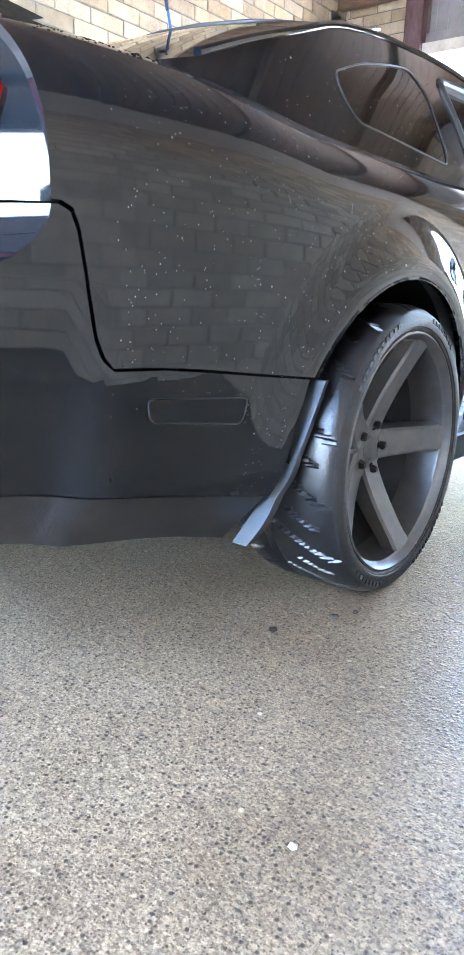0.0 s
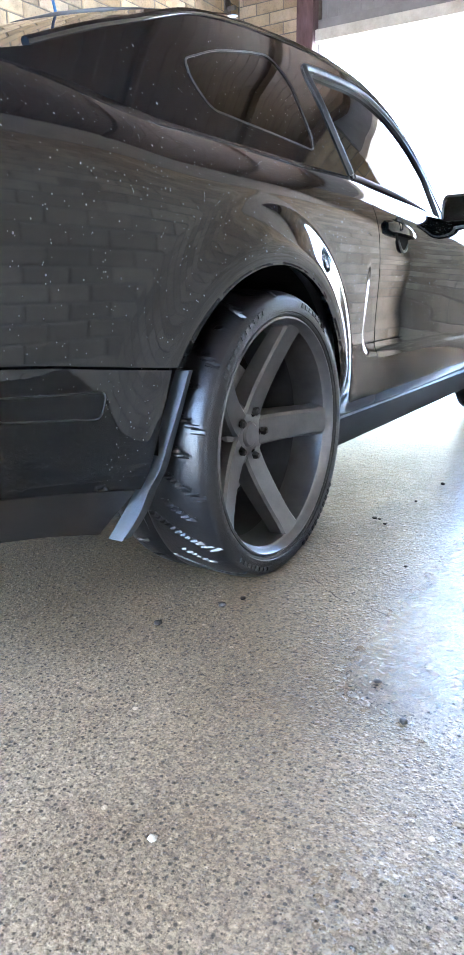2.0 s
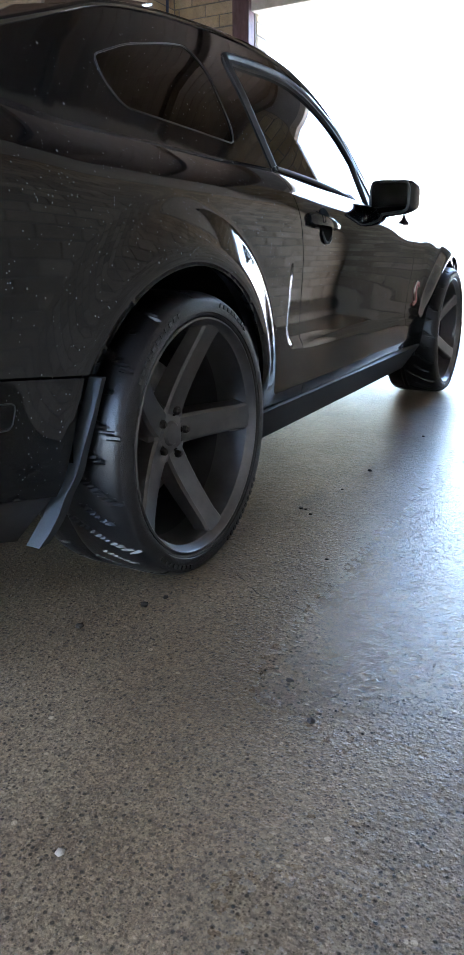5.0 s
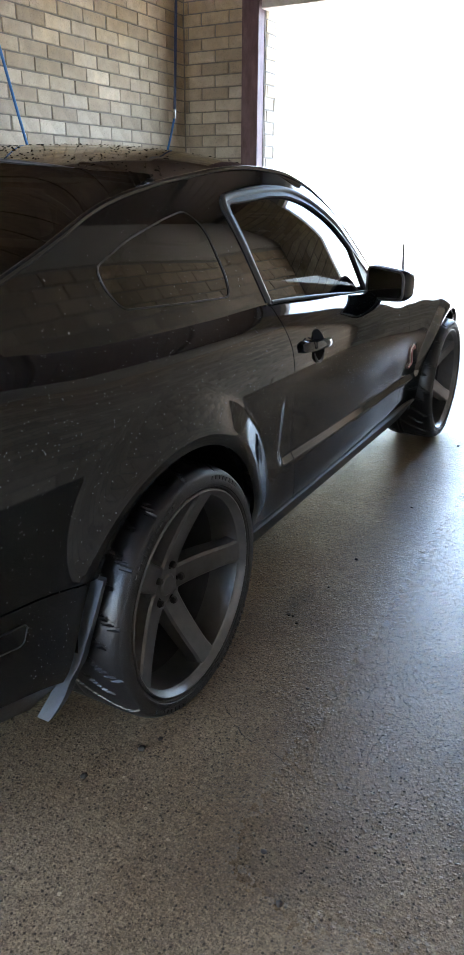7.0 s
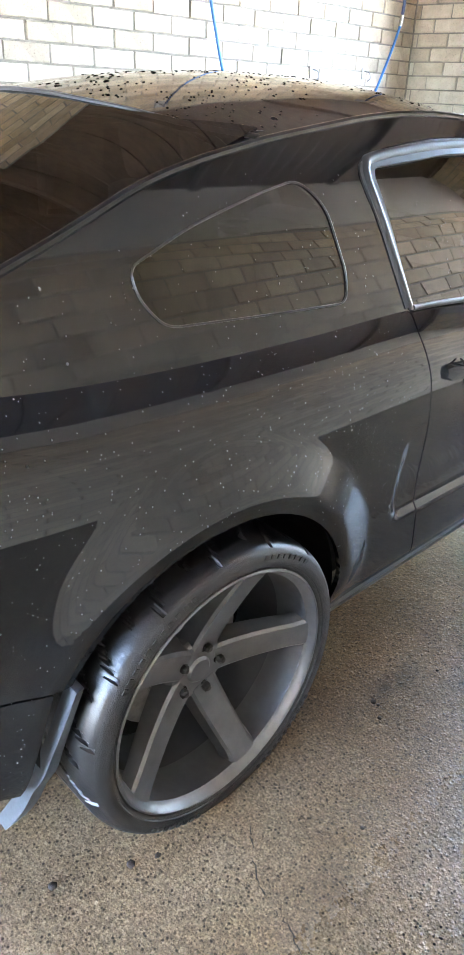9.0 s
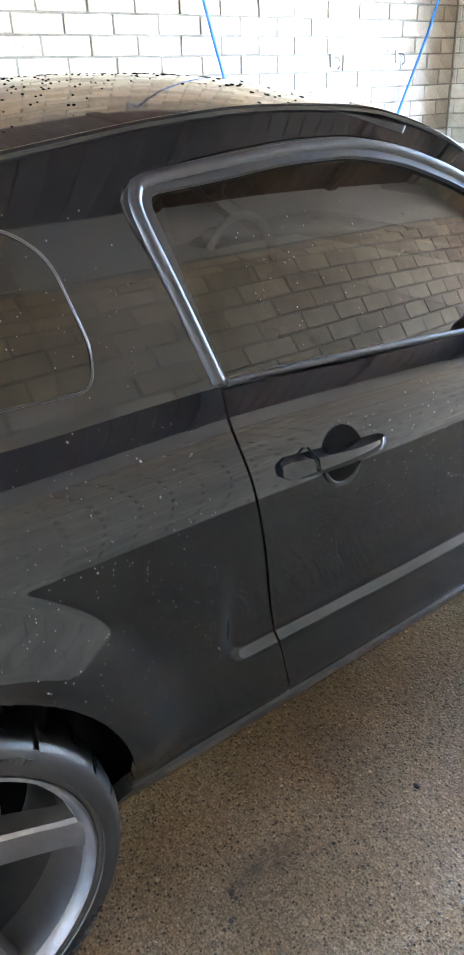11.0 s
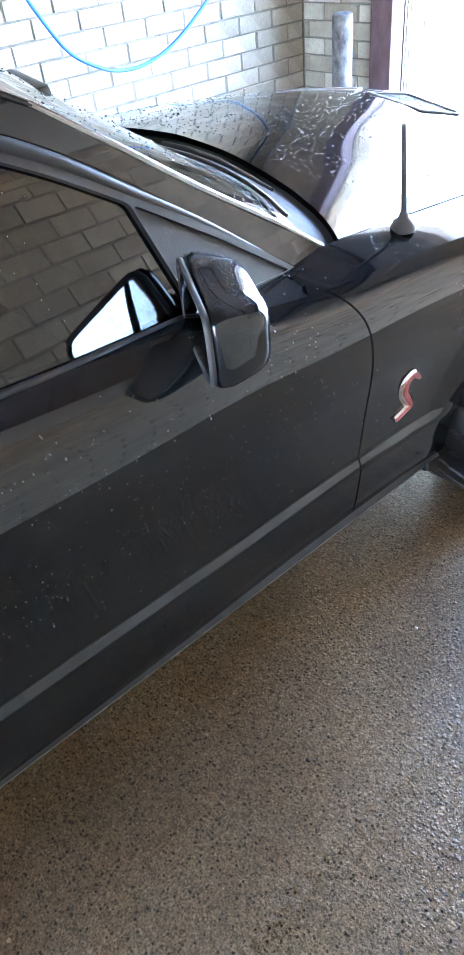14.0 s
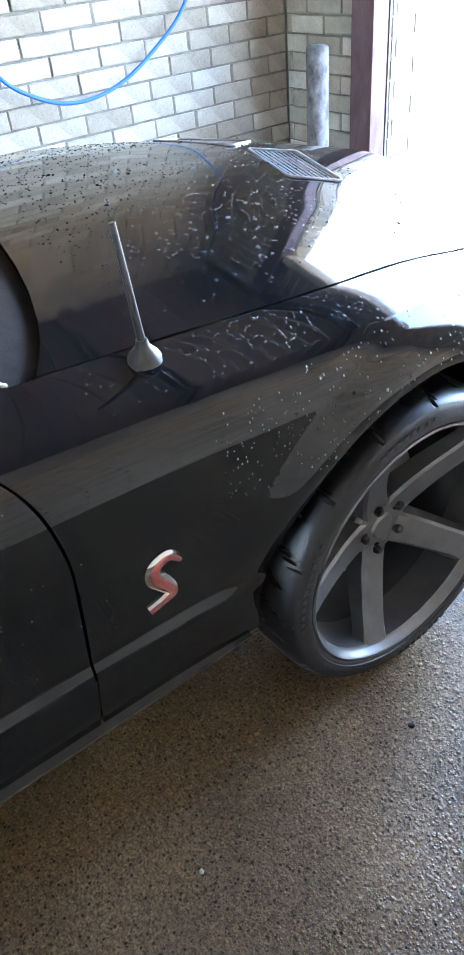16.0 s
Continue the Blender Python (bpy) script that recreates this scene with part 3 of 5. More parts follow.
def side(y, z):
    """How far out the body's side stands."""
    s = squeeze(y)
    d = max(-40.0, min(890.0, (belt(y) - z) / s * 1000))
    k = max(0, int(d))
    x = width(y) + s * (PROFILE[k] + (PROFILE[k + 1] - PROFILE[k]) * (d - k))
    # a crisp flare over the rear wheel, a soft one over the front wheel
    r = math.hypot(y - 0.02, z - 0.355)
    e = 0.535 - max(r, ARCH)
    if e > 0:
        lip = max(0.0, 0.43 - max(r, ARCH))
        soft = 0.028 + 0.06 * ease(-y / 0.4)
        rise = 0.37 * (e * e / (2 * soft) if e < soft else e - soft / 2) - 0.37 * lip * lip / 0.05
        x += rise * (ease((z - 0.27) / 0.2) if y > 0 else 1.0)
    r = math.hypot(y - AXLES[1] - 0.02, z - 0.355)
    e = 0.476 - max(r, ARCH)
    if e > 0:
        lip = max(0.0, 0.425 - max(r, ARCH))
        rise = 0.42 * (e * e / 0.028 if e < 0.014 else e - 0.007) - 0.42 * lip * lip / 0.06
        x += rise * (ease((z - 0.36) / 0.3) if y < AXLES[1] else 1.0)
    # the long recess of the door that ends in the scoop before the rear wheel
    a, b, bend = y - 0.600, z - crease(y) + 0.006, 0.075
    inset = bend - math.hypot(bend - a, bend - b) if a < bend and b < bend else min(a, b)
    deep = 0.013 * ease(inset / 0.036) * ease((0.78 - z) / 0.22) * ease((2.5 - y) / 0.25)
    # the bumper tucks in below the shut line
    tuck = 0.085 * ease((-0.47 - y) / 0.2) * max(0.0, 0.56 - z)
    tuck += 0.10 * ease((-0.81 - y) / 0.07) * max(0.0, 0.70 - z)
    return x - deep - tuck - 0.05 * ease((0.36 - z) / 0.2)


def house(y, z):
    """The cabin's side, that leans inward."""
    return 0.81 - 0.42 * (z - 1.0) - 0.085 * max(0, y - 0.9) ** 2 - 0.06 * max(0, 0.4 - y) ** 2 - 0.8 * max(0, z - 1.17) ** 2


def shoulder_top(q, y):
    """The flat of a wing's top, q from its outer edge (0) to the shut line (1)."""
    x = side(y, belt(y))
    return x - 0.105 * q, y, belt(y) + 0.034 * q * (1.35 - 0.35 * q) * (1.0 if y > 1 else 1.15)


def ledge(q, y):
    """The ledge below the side windows, that widens forward into the front wing's top."""
    x0, t = side(y, belt(y)), ease((y - 1.72) / 0.40)
    x1 = (house(y, belt(y)) - 0.03) * (1 - t) + (x0 - 0.105) * t
    rise = 0.010 * (1 - (1 - q) ** 2) - 0.012 * max(0.0, q - 0.6)
    return x0 + (x1 - x0) * q, y, belt(y) + rise * (1 - t) + 0.034 * q * (1.35 - 0.35 * q) * t


roof_mid = line([(0.0, 1.385), (0.3, 1.44), (0.55, 1.470), (0.9, 1.484), (1.2, 1.467), (1.5, 1.418)])
roof_fall = line([(0.0, 0.2), (0.3, 0.235), (0.55, 0.25), (0.9, 0.215), (1.3, 0.232), (1.5, 0.25)])
hood_mid = line([(2.2, 0.968), (2.7, 0.952), (3.05, 0.914), (3.3, 0.868), (3.65, 0.78)])


def roof_z(x, y):
    return roof_mid(y) - roof_fall(y) * x * x


def screen_z(x, y):
    top, low = 1.5 - 0.47 * x * x, 2.36 - 0.46 * x * x
    s = (y - top) / (low - top)
    return (1.418 - 0.12 * x * x) * (1 - s) + (0.925 - 0.09 * x * x) * s + 0.02 * s * (1 - s) - 0.09 * ease((0.66 - abs(x)) / 0.66) * max(0.0, (y - top) / 0.64) ** 1.2


def rear_glass_z(x, y):
    return 1.352 + 0.385 * y - 0.03 * y * y - (0.19 + (0.25 if y > 0 else 0.1) * y) * x * x


def hood_z(x, y):
    edge = belt(y) + 0.034
    w = side(y, belt(y)) - 0.105
    bulge = 0.006 * ease((0.46 - abs(x)) / 0.24) * ease((3.45 - y) / 0.3)
    return hood_mid(y) - (hood_mid(y) - edge) * min(1.2, abs(x) / w) ** 2.0 + bulge


def deck_z(x, y):
    return 1.088 - 0.03 * x * x + 0.02 * ease((-0.78 - y) / 0.14)


def gap(y):
    """The shut line between rear wing and bumper."""
    return 0.533 + 0.04 * ease((-0.25 - y) / 0.55)


def arch_line(yc, a0, a1, radius=ARCH, steps=26):
    return [(yc + 0.02 + radius * math.cos(radians(a0 + (a1 - a0) * k / steps)), 0.355 + radius * math.sin(radians(a0 + (a1 - a0) * k / steps))) for k in range(steps + 1)]


def run(f, a, b, steps):
    return [(a + (b - a) * k / steps, f(a + (b - a) * k / steps)) for k in range(steps + 1)]


C = 0.0025   # half a shut line
rear_gap = [(0.690, 1.0), (0.668, 0.945), (0.684, 0.832), (0.710, 0.669), (0.738, 0.498), (0.760, 0.40), (0.785, 0.30)]
front_gap = [(1.935, 0.905), (1.985, 0.87), (2.018, 0.82), (2.036, 0.743), (2.042, 0.66), (2.036, 0.50), (2.02, 0.30)]
rear_gap = [tuple(p)[:2] for p in curve_through([(*p, 0) for p in rear_gap], 5)]
front_gap = [tuple(p)[:2] for p in curve_through([(*p, 0) for p in front_gap], 5)]
door_glass = rounded([(0.655, 1.296, 0.03), (0.81, 1.305), (0.97, 1.318), (1.13, 1.318), (1.28, 1.292), (1.436, 1.236), (1.54, 1.183), (1.655, 1.112, 0.01), (1.705, 0.932, 0.005), (1.426, 0.952), (1.13, 0.981), (0.953, 0.997), (0.702, 1.008, 0.008)], 0.05)
door_frame = rounded([(0.598, 1.305, 0.05), (0.73, 1.332), (0.85, 1.344), (0.99, 1.353), (1.14, 1.351), (1.29, 1.324), (1.42, 1.280), (1.56, 1.210), (1.67, 1.135), (1.80, 1.038), (1.985, 0.897, 0.005), (1.705, 0.926), (1.426, 0.946), (1.13, 0.974), (0.953, 0.990), (0.690, 1.001, 0.004)], 0.05)
sail_edge = rounded([(1.662, 1.107), (1.80, 1.018), (1.955, 0.909), (1.712, 0.931)], 0.008)
quarter_glass = rounded([(-0.055, 1.165, 0.03), (-0.05, 1.118), (-0.012, 1.068, 0.03), (0.235, 1.056), (0.468, 1.046, 0.03), (0.486, 1.10), (0.462, 1.235, 0.06), (0.40, 1.282, 0.04), (0.28, 1.262), (0.09, 1.218)], 0.05)


def grown(outline, by):
    """An outline moved outward (or inward, by a negative amount) along its normals."""
    n = len(outline)
    area = sum(outline[i - 1][0] * outline[i][1] - outline[i][0] * outline[i - 1][1] for i in range(n))
    out = []
    for i, p in enumerate(outline):
        t = Vector(outline[(i + 1) % n][:2]) - Vector(outline[i - 1][:2])
        nrm = Vector((t.y, -t.x)).normalized() * (1 if area > 0 else -1)
        out.append((p[0] + nrm.x * by, p[1] + nrm.y * by))
    return out


car = thing("car", "wet glossy black two-door coupe with gunmetal wheels", "car")


def wing_point(s):
    return lambda y, z: (s * side(y, z), y, z)


def cabin_point(s, out=0.0):
    return lambda y, z: (s * (house(y, z) + out), y, z)


BUMPER_TOP = [(-0.90, 0.797), (-0.904, 0.778), (-0.926, 0.750), (-0.955, 0.727), (-1.0, 0.708), (-1.05, 0.70)]


def car_side(s):
    w, g, inn = wing_point(s), cabin_point(s), (-s, 0, 0)
    # rear wing with its arch
    lower = [(p[0], p[1]) for p in run(lambda y: gap(y) + C, -0.80, -0.345, 10)]
    corner = [(-0.885, 0.803), (-0.868, 0.795), (-0.858, 0.771), (-0.845, 0.703), (-0.828, 0.62), (-0.816, 0.592)]
    door_side = [(y - C, z) for y, z in rear_gap if z > 0.31]
    outline = [(-0.90, 0.803), *run(belt, -0.90, 0.685, 24), *door_side[1:], (0.775, 0.305), (0.399, 0.305), *arch_line(0, -7, 152), *lower[::-1], *corner[::-1]]
    top = dict(outline=[(0, -0.90), (1, -0.90), (1, -0.5), (0.55, -0.40), (0, -0.40)], place=lambda q, y: (s * shoulder_top(q, y)[0], y, shoulder_top(q, y)[2]), step=0.09, flange=0.0, inward=(0, 0, -1))
    skin("rear_wing", [dict(outline=outline, place=w, step=0.014, inward=inn), top], PAINT, car)
    # bumper's flank, in two tones
    def under(y):
        return 0.293 + (-0.334 - y) * 0.16
    flank = [*run(under, -1.05, -0.415, 12), (-0.352, gap(-0.352) - C), *[(y, gap(y) - C) for y in (-0.45, -0.6, -0.7, -0.80)], *[(y - 2 * C, z - 2 * C) for y, z in corner[::-1]], *BUMPER_TOP]
    skin("bumper_flank", [dict(outline=flank, place=w, step=0.03, inward=inn)], PAINT, car)
    skirt = [*run(lambda y: under(y) - 0.004, -0.97, -0.418, 10), (-0.43, 0.198), *[(y, under(y) - 0.10) for y in (-0.55, -0.7, -0.85, -1.05)]]
    skin("bumper_valance", [dict(outline=skirt, place=lambda y, z: (s * (side(y, z) - 0.006 - 0.35 * (under(y) - z)), y, z), step=0.04, inward=inn)], TRIM, car, "unpainted charcoal lower valance")
    # door
    outline = [(y + C, z) for y, z in rear_gap if z > 0.31][::-1] + run(belt, 0.72, 1.92, 20)[0:] + [(y - C, z) for y, z in front_gap if z > 0.31] + [(2.02, 0.305), (0.785, 0.305)]
    over = lambda q, y: (s * ledge(q, y)[0], y, ledge(q, y)[2])
    shelf = dict(outline=[(0, 0.70), (1, 0.70), (1, 1.93), (0, 1.93)], place=over, step=0.06, flange=0.0, inward=(0, 0, -1))
    door = skin("door", [dict(outline=outline, place=w, step=0.014, inward=inn), shelf], PAINT, car)
    skin("window_frame", [dict(outline=door_frame, place=cabin_point(s, 0.004), holes=[door_glass, sail_edge], step=0.06, flange=0.02, inward=inn)], SATIN, door, "satin black window surround")
    bm = bmesh.new()
    spine = curve_through([(0, y, z) for y, z in ((0.688, 1.006), (0.660, 1.13), (0.632, 1.255), (0.640, 1.298), (0.675, 1.313), (0.83, 1.327), (0.98, 1.335), (1.14, 1.335), (1.285, 1.308), (1.43, 1.257), (1.55, 1.199), (1.66, 1.127), (1.80, 1.033), (1.965, 0.905))], 5)
    tube(bm, [(s * (house(p.y, p.z) - 0.003), p.y, p.z) for p in spine], lambda t: 0.0135 if t < 0.75 else 0.0135 - 0.036 * (t - 0.75), 12)
    part("window_bead", bm, SATIN, door, "rounded satin black window bead", 60)
    skin("window_glass", [dict(outline=grown(door_glass, 0.004), place=cabin_point(s, -0.008), step=0.08, flange=0.004, inward=inn)], GLASS, door, "dark tinted side glass")
    skin("mirror_sail", [dict(outline=grown(sail_edge, 0.004), place=cabin_point(s, -0.002), step=0.06, flange=0.006, inward=inn)], TRIM, door)
    bm = bmesh.new()
    for a, b in ((0.70, 1.705),):
        ys = [a + (b - a) * k / 24 for k in range(25)]
        tube(bm, [(s * (house(y, belt(y) + 0.006) + 0.004), y, belt(y) + 0.004) for y in ys], 0.007, 8)
    part("belt_moulding", bm, TRIM, door, smooth=60)
    handle(s, door)
    # front wing
    outline = [(y + C, z) for y, z in front_gap if z > 0.31 and z < 0.895][::-1] + run(belt, 1.945, 3.40, 25) + [(3.40, 0.60), (3.22, 0.60), (3.10, 0.56)] + arch_line(2.725, 28, 187) + [(2.34, 0.305), (2.025, 0.305)]
    top = dict(outline=[(0, 1.936), (1, 1.936), (1, 3.40), (0, 3.40)], place=over, step=0.05, flange=0.0, inward=(0, 0, -1))
    wing = skin("front_wing", [dict(outline=outline, place=w, step=0.014, inward=inn), top], PAINT, car)
    # sill
    skin("side_skirt", [dict(outline=[(0.397, 0.303), (2.345, 0.303), (2.33, 0.18), (0.357, 0.18), (0.38, 0.24)], place=lambda y, z: (s * (0.884 - 0.66 * (0.31 - z)), y, z), step=0.06, flange=0.03, inward=inn)], TRIM, car, "matt black sill skirt")
    # cabin side: rear pillar, roof rail and windscreen pillar in one
    outline = [*run(lambda y: belt(y) - 0.004, -0.60, 0.69, 16), *[p for p in run(lambda y: belt(y) - 0.004, 0.72, 1.92, 16)], (2.0, 0.888), (2.105, 0.872), (2.10, 0.895), (1.967, 0.978), (1.807, 1.084), (1.676, 1.178), (1.566, 1.256), (1.43, 1.328), (1.30, 1.370), (1.18, 1.390), (0.94, 1.399), (0.73, 1.388), (0.55, 1.368), (0.36, 1.345), (0.15, 1.310), (0.011, 1.276), (-0.176, 1.208), (-0.333, 1.152), (-0.50, 1.085), (-0.60, 1.055)]
    skin("cabin_side", [dict(outline=outline, place=g, holes=[grown(door_frame, 0.002), grown(quarter_glass, 0.002)], step=0.05, inward=inn)], PAINT, car)
    quarter = skin("quarter_window", [dict(outline=quarter_glass, place=cabin_point(s, -0.001), step=0.08, flange=0.004, inward=inn)], GLASS, car, "dark tinted quarter window")
    bm = bmesh.new()
    ring = [Vector(g(*p)) + Vector((s * 0.0015, 0, 0)) for p in quarter_glass]
    tube(bm, ring + [ring[0], ring[1]], 0.0022, 6)
    part("window_seal", bm, SATIN, quarter, smooth=60)
    bm = bmesh.new()
    tube(bm, [(s * (house(y, z) - 0.004), y, z + 0.003) for _, y, z in curve_through([(0, *q) for q in ((-0.50, 1.088), (-0.333, 1.155), (-0.176, 1.211), (0.011, 1.279), (0.15, 1.313), (0.27, 1.334), (0.36, 1.348), (0.55, 1.371), (0.73, 1.390), (0.94, 1.401), (1.18, 1.392), (1.30, 1.372), (1.43, 1.330), (1.566, 1.258))], 5)], lambda t: 0.009 if t < 0.85 else 0.009 - 0.03 * (t - 0.85), 10)
    part("roof_drip_moulding", bm, PAINT, car, smooth=60)
    # black moulding drawn bright: the reflected sky is in its material
    bm = bmesh.new()
    tube(bm, [(s * (house(y, z) - 0.006), y, z + 0.003) for y, z in ((1.43, 1.330), (1.50, 1.296), (1.566, 1.258), (1.676, 1.180), (1.807, 1.086), (1.967, 0.981), (2.075, 0.904))], lambda t: 0.0012 + 0.0068 * math.sin(math.pi * min(0.97, 0.02 + 0.75 * t)) ** 0.8, 10)
    part("windscreen_moulding", bm, BRIGHT, car, "wet black moulding beside the windscreen, sky reflection in its colour", 60)
    # liner and its pale edge behind the rear wheel
    for yc in AXLES:
        bm = bmesh.new()
        pts = arch_line(yc, -27 if yc < 1 else 2, 178, 0.402, 36)
        for a, b in zip(pts, pts[1:]):
            bm.faces.new([bm.verts.new((s * x, *p)) for x, p in ((0.55, a), (min(0.88, 0.872 - 0.66 * (0.31 - a[1])), a), (min(0.88, 0.872 - 0.66 * (0.31 - b[1])), b), (0.55, b))])
        bmesh.ops.remove_doubles(bm, verts=bm.verts, dist=1e-4)
        part("wheel_arch_liner", bm, DARK, car)
    bm = bmesh.new()
    spine = curve_through([(0.900, -0.318, 0.530), (0.887, -0.345, 0.445), (0.868, -0.371, 0.36), (0.842, -0.400, 0.28), (0.808, -0.437, 0.197)], 5)
    rows = []
    for k, p in enumerate(spine):
        t = k / (len(spine) - 1)
        wd = 0.009 + 0.016 * ease(t * 1.2)
        out = max(0.013, side(p.y - 0.02, max(p.z, 0.30)) + 0.003 - p.x) if p.z > 0.27 else 0.013 + max(0.0, side(p.y - 0.02, 0.30) + 0.003 - p.x - 0.013) * (p.z - 0.19) / 0.08
        rows.append([bm.verts.new((s * (p.x + dx), p.y + dy, p.z)) for dx, dy in ((out, 0.0), (out - 0.003, wd + 0.008), (-0.02, wd + 0.008), (-0.02, 0.0))])
    for a, b in zip(rows, rows[1:]):
        for k in range(4):
            bm.faces.new((a[k], a[(k + 1) % 4], b[(k + 1) % 4], b[k]))
    bm.faces.new(rows[0])
    bm.faces.new(rows[-1])
    part("splash_guard", bm, FLAPGREY, car, "pale grey splash guard behind the rear wheel", 40)
    bm = bmesh.new()
    solid(bm, (s * 0.838 - 0.022, 2.322, 0.248), (s * 0.838 + 0.022, 2.336, 0.312), 0.005)
    part("splash_guard", bm, FLAPGREY, car, "small grey splash guard behind the front wheel", 40)
    # side marker in the bumper
    mk = rounded([(-0.734, 0.524), (-0.497, 0.508), (-0.509, 0.460), (-0.722, 0.484)], 0.016)
    marker = skin("side_marker", [dict(outline=mk, place=lambda y, z: (s * (side(y, z) + 0.0015), y, z), step=0.03, flange=0.006, inward=inn)], PAINT, car, "smoked black side marker lamp")
    bm = bmesh.new()
    ring = [(s * (side(*p) + 0.0015), *p) for p in mk]
    tube(bm, ring + ring[:2], 0.0016, 6)
    part("marker_seal", bm, SATIN, marker, smooth=60)
    mirror(s, door)
    return wing


def handle(s, door):
    """Pull handle with a flat dark disc for the shaded cup behind it, and a lock cap."""
    at = lambda y, z, out: (s * (side(y, z) + out), y, z)
    # no hollow here: the cup's shade is a black disc on the door skin
    cup = [(0.884 + 0.050 * math.cos(a), 0.846 + (0.054 if a < math.pi else 0.058) * math.sin(a)) for a in [k * math.pi / 14 for k in range(28)]]
    depth = lambda y, z: at(y, z, 0.0035)
    skin("handle_cup", [dict(outline=cup, place=depth, step=0.02, flange=0.004, inward=(-s, 0, 0))], DARK, door, "flat black disc for the shaded recess behind the handle")
    # crescent bar added in the shape of the highlight on the cup's lip
    bm = bmesh.new()
    arc = [math.pi * (1.12 + 0.70 * k / 14) for k in range(15)]
    tube(bm, [at(0.884 + 0.047 * math.cos(a), 0.846 + 0.055 * math.sin(a), 0.0055) for a in arc], lambda t: 0.0012 + 0.0032 * math.sin(math.pi * min(1.0, t)) ** 0.7, 8)
    part("cup_lip", bm, SATIN, door, "satin black crescent shaped after the lip's highlight", 60)
    bm = bmesh.new()
    rows = []
    n = 18
    for k in range(n + 1):
        t = k / n
        y = 0.738 + 0.25 * t
        z = 0.8625 - 0.018 * t
        h = 0.0205 - 0.008 * t if k not in (0, n) else 0.012
        out = 0.012 + 0.022 * math.sin(math.pi * min(1, t * 1.0)) ** 0.6
        rows.append([bm.verts.new(at(y, z + dz, o)) for dz, o in ((h, 0.004), (h * 0.8, out * 0.9), (0.2 * h, out), (-h * 0.8, out * 0.85), (-h, 0.004))])
    for a, b in zip(rows, rows[1:]):
        for i in range(4):
            bm.faces.new((a[i], a[i + 1], b[i + 1], b[i]))
    bm.faces.new(rows[0])
    bm.faces.new(rows[-1])
    grip = part("door_handle", bm, PAINT, door, "glossy black pull handle", 50)
    bm = bmesh.new()
    tube(bm, [at(0.802, 0.885, 0.006), at(0.801, 0.872, 0.034), at(0.802, 0.855, 0.033), at(0.803, 0.838, 0.006)], 0.0022, 6)
    part("lock_cap_line", bm, DARK, grip)


def mirror_at(s, x, y, z):
    """A place on the door mirror, whose outer end is turned back."""
    c, n = math.cos(radians(-28)), math.sin(radians(-28))
    return s * (0.90 + c * x - n * y), 1.655 + n * x + c * y, 0.972 + z


def mirror(s, door):
    """Door mirror: rounded shell, arm and glass that looks back."""
    bm = bmesh.new()
    bmesh.ops.create_cube(bm, size=1)
    bmesh.ops.subdivide_edges(bm, edges=bm.edges, cuts=7, use_grid_fill=True)
    for v in bm.verts:
        p = v.co * 2
        q = Vector([math.copysign(abs(c) ** 1.0, c) for c in p])
        r = (abs(q.x) ** 6 + abs(q.y) ** 6 + abs(q.z) ** 6) ** (1 / 6)
        q /= r
        bulge = 1.0 if q.y < 0 else 1.0 - 0.22 * q.y
        v.co = mirror_at(s, 0.115 * q.x * bulge, (0.07 if q.y > 0 else 0.03) * q.y, (0.070 - 0.008 * q.x) * q.z * bulge)
    shell = part("door_mirror", bm, PAINT, door, "glossy black door mirror", 50)
    bm = bmesh.new()
    tube(bm, [(s * 0.745, 1.80, 0.925), (s * 0.78, 1.775, 0.928), (s * 0.835, 1.735, 0.945)], 0.03, 12, 0.04)
    part("mirror_arm", bm, TRIM, shell, smooth=50)
    bm = bmesh.new()
    face = rounded([(-0.096, 0.062), (0.096, 0.050), (0.100, -0.046), (-0.096, -0.058)], 0.028)
    bm.faces.new([bm.verts.new(mirror_at(s, x, -0.0325, z)) for x, z in face])
    bmesh.ops.solidify(bm, geom=bm.faces[:], thickness=0.003)
    part("mirror_glass", bm, MIRROR, shell, "silvered mirror glass")
    bm = bmesh.new()
    ring = [mirror_at(s, x, -0.029, z) for x, z in rounded([(-0.104, 0.069), (0.104, 0.056), (0.108, -0.052), (-0.104, -0.066)], 0.03)]
    tube(bm, ring + ring[:2], 0.0055, 8)
    part("mirror_rim", bm, GREYPLASTIC, shell, "grey plastic rim round the glass", 60)


hood_back = line([(0.0, 2.292), (0.2, 2.273), (0.4, 2.244), (0.55, 2.206), (0.67, 2.158), (0.72, 2.12), (0.76, 2.07)])
screen_foot = line([(0.0, 2.14), (0.2, 2.13), (0.4, 2.106), (0.55, 2.083), (0.66, 2.06), (0.735, 2.045)])


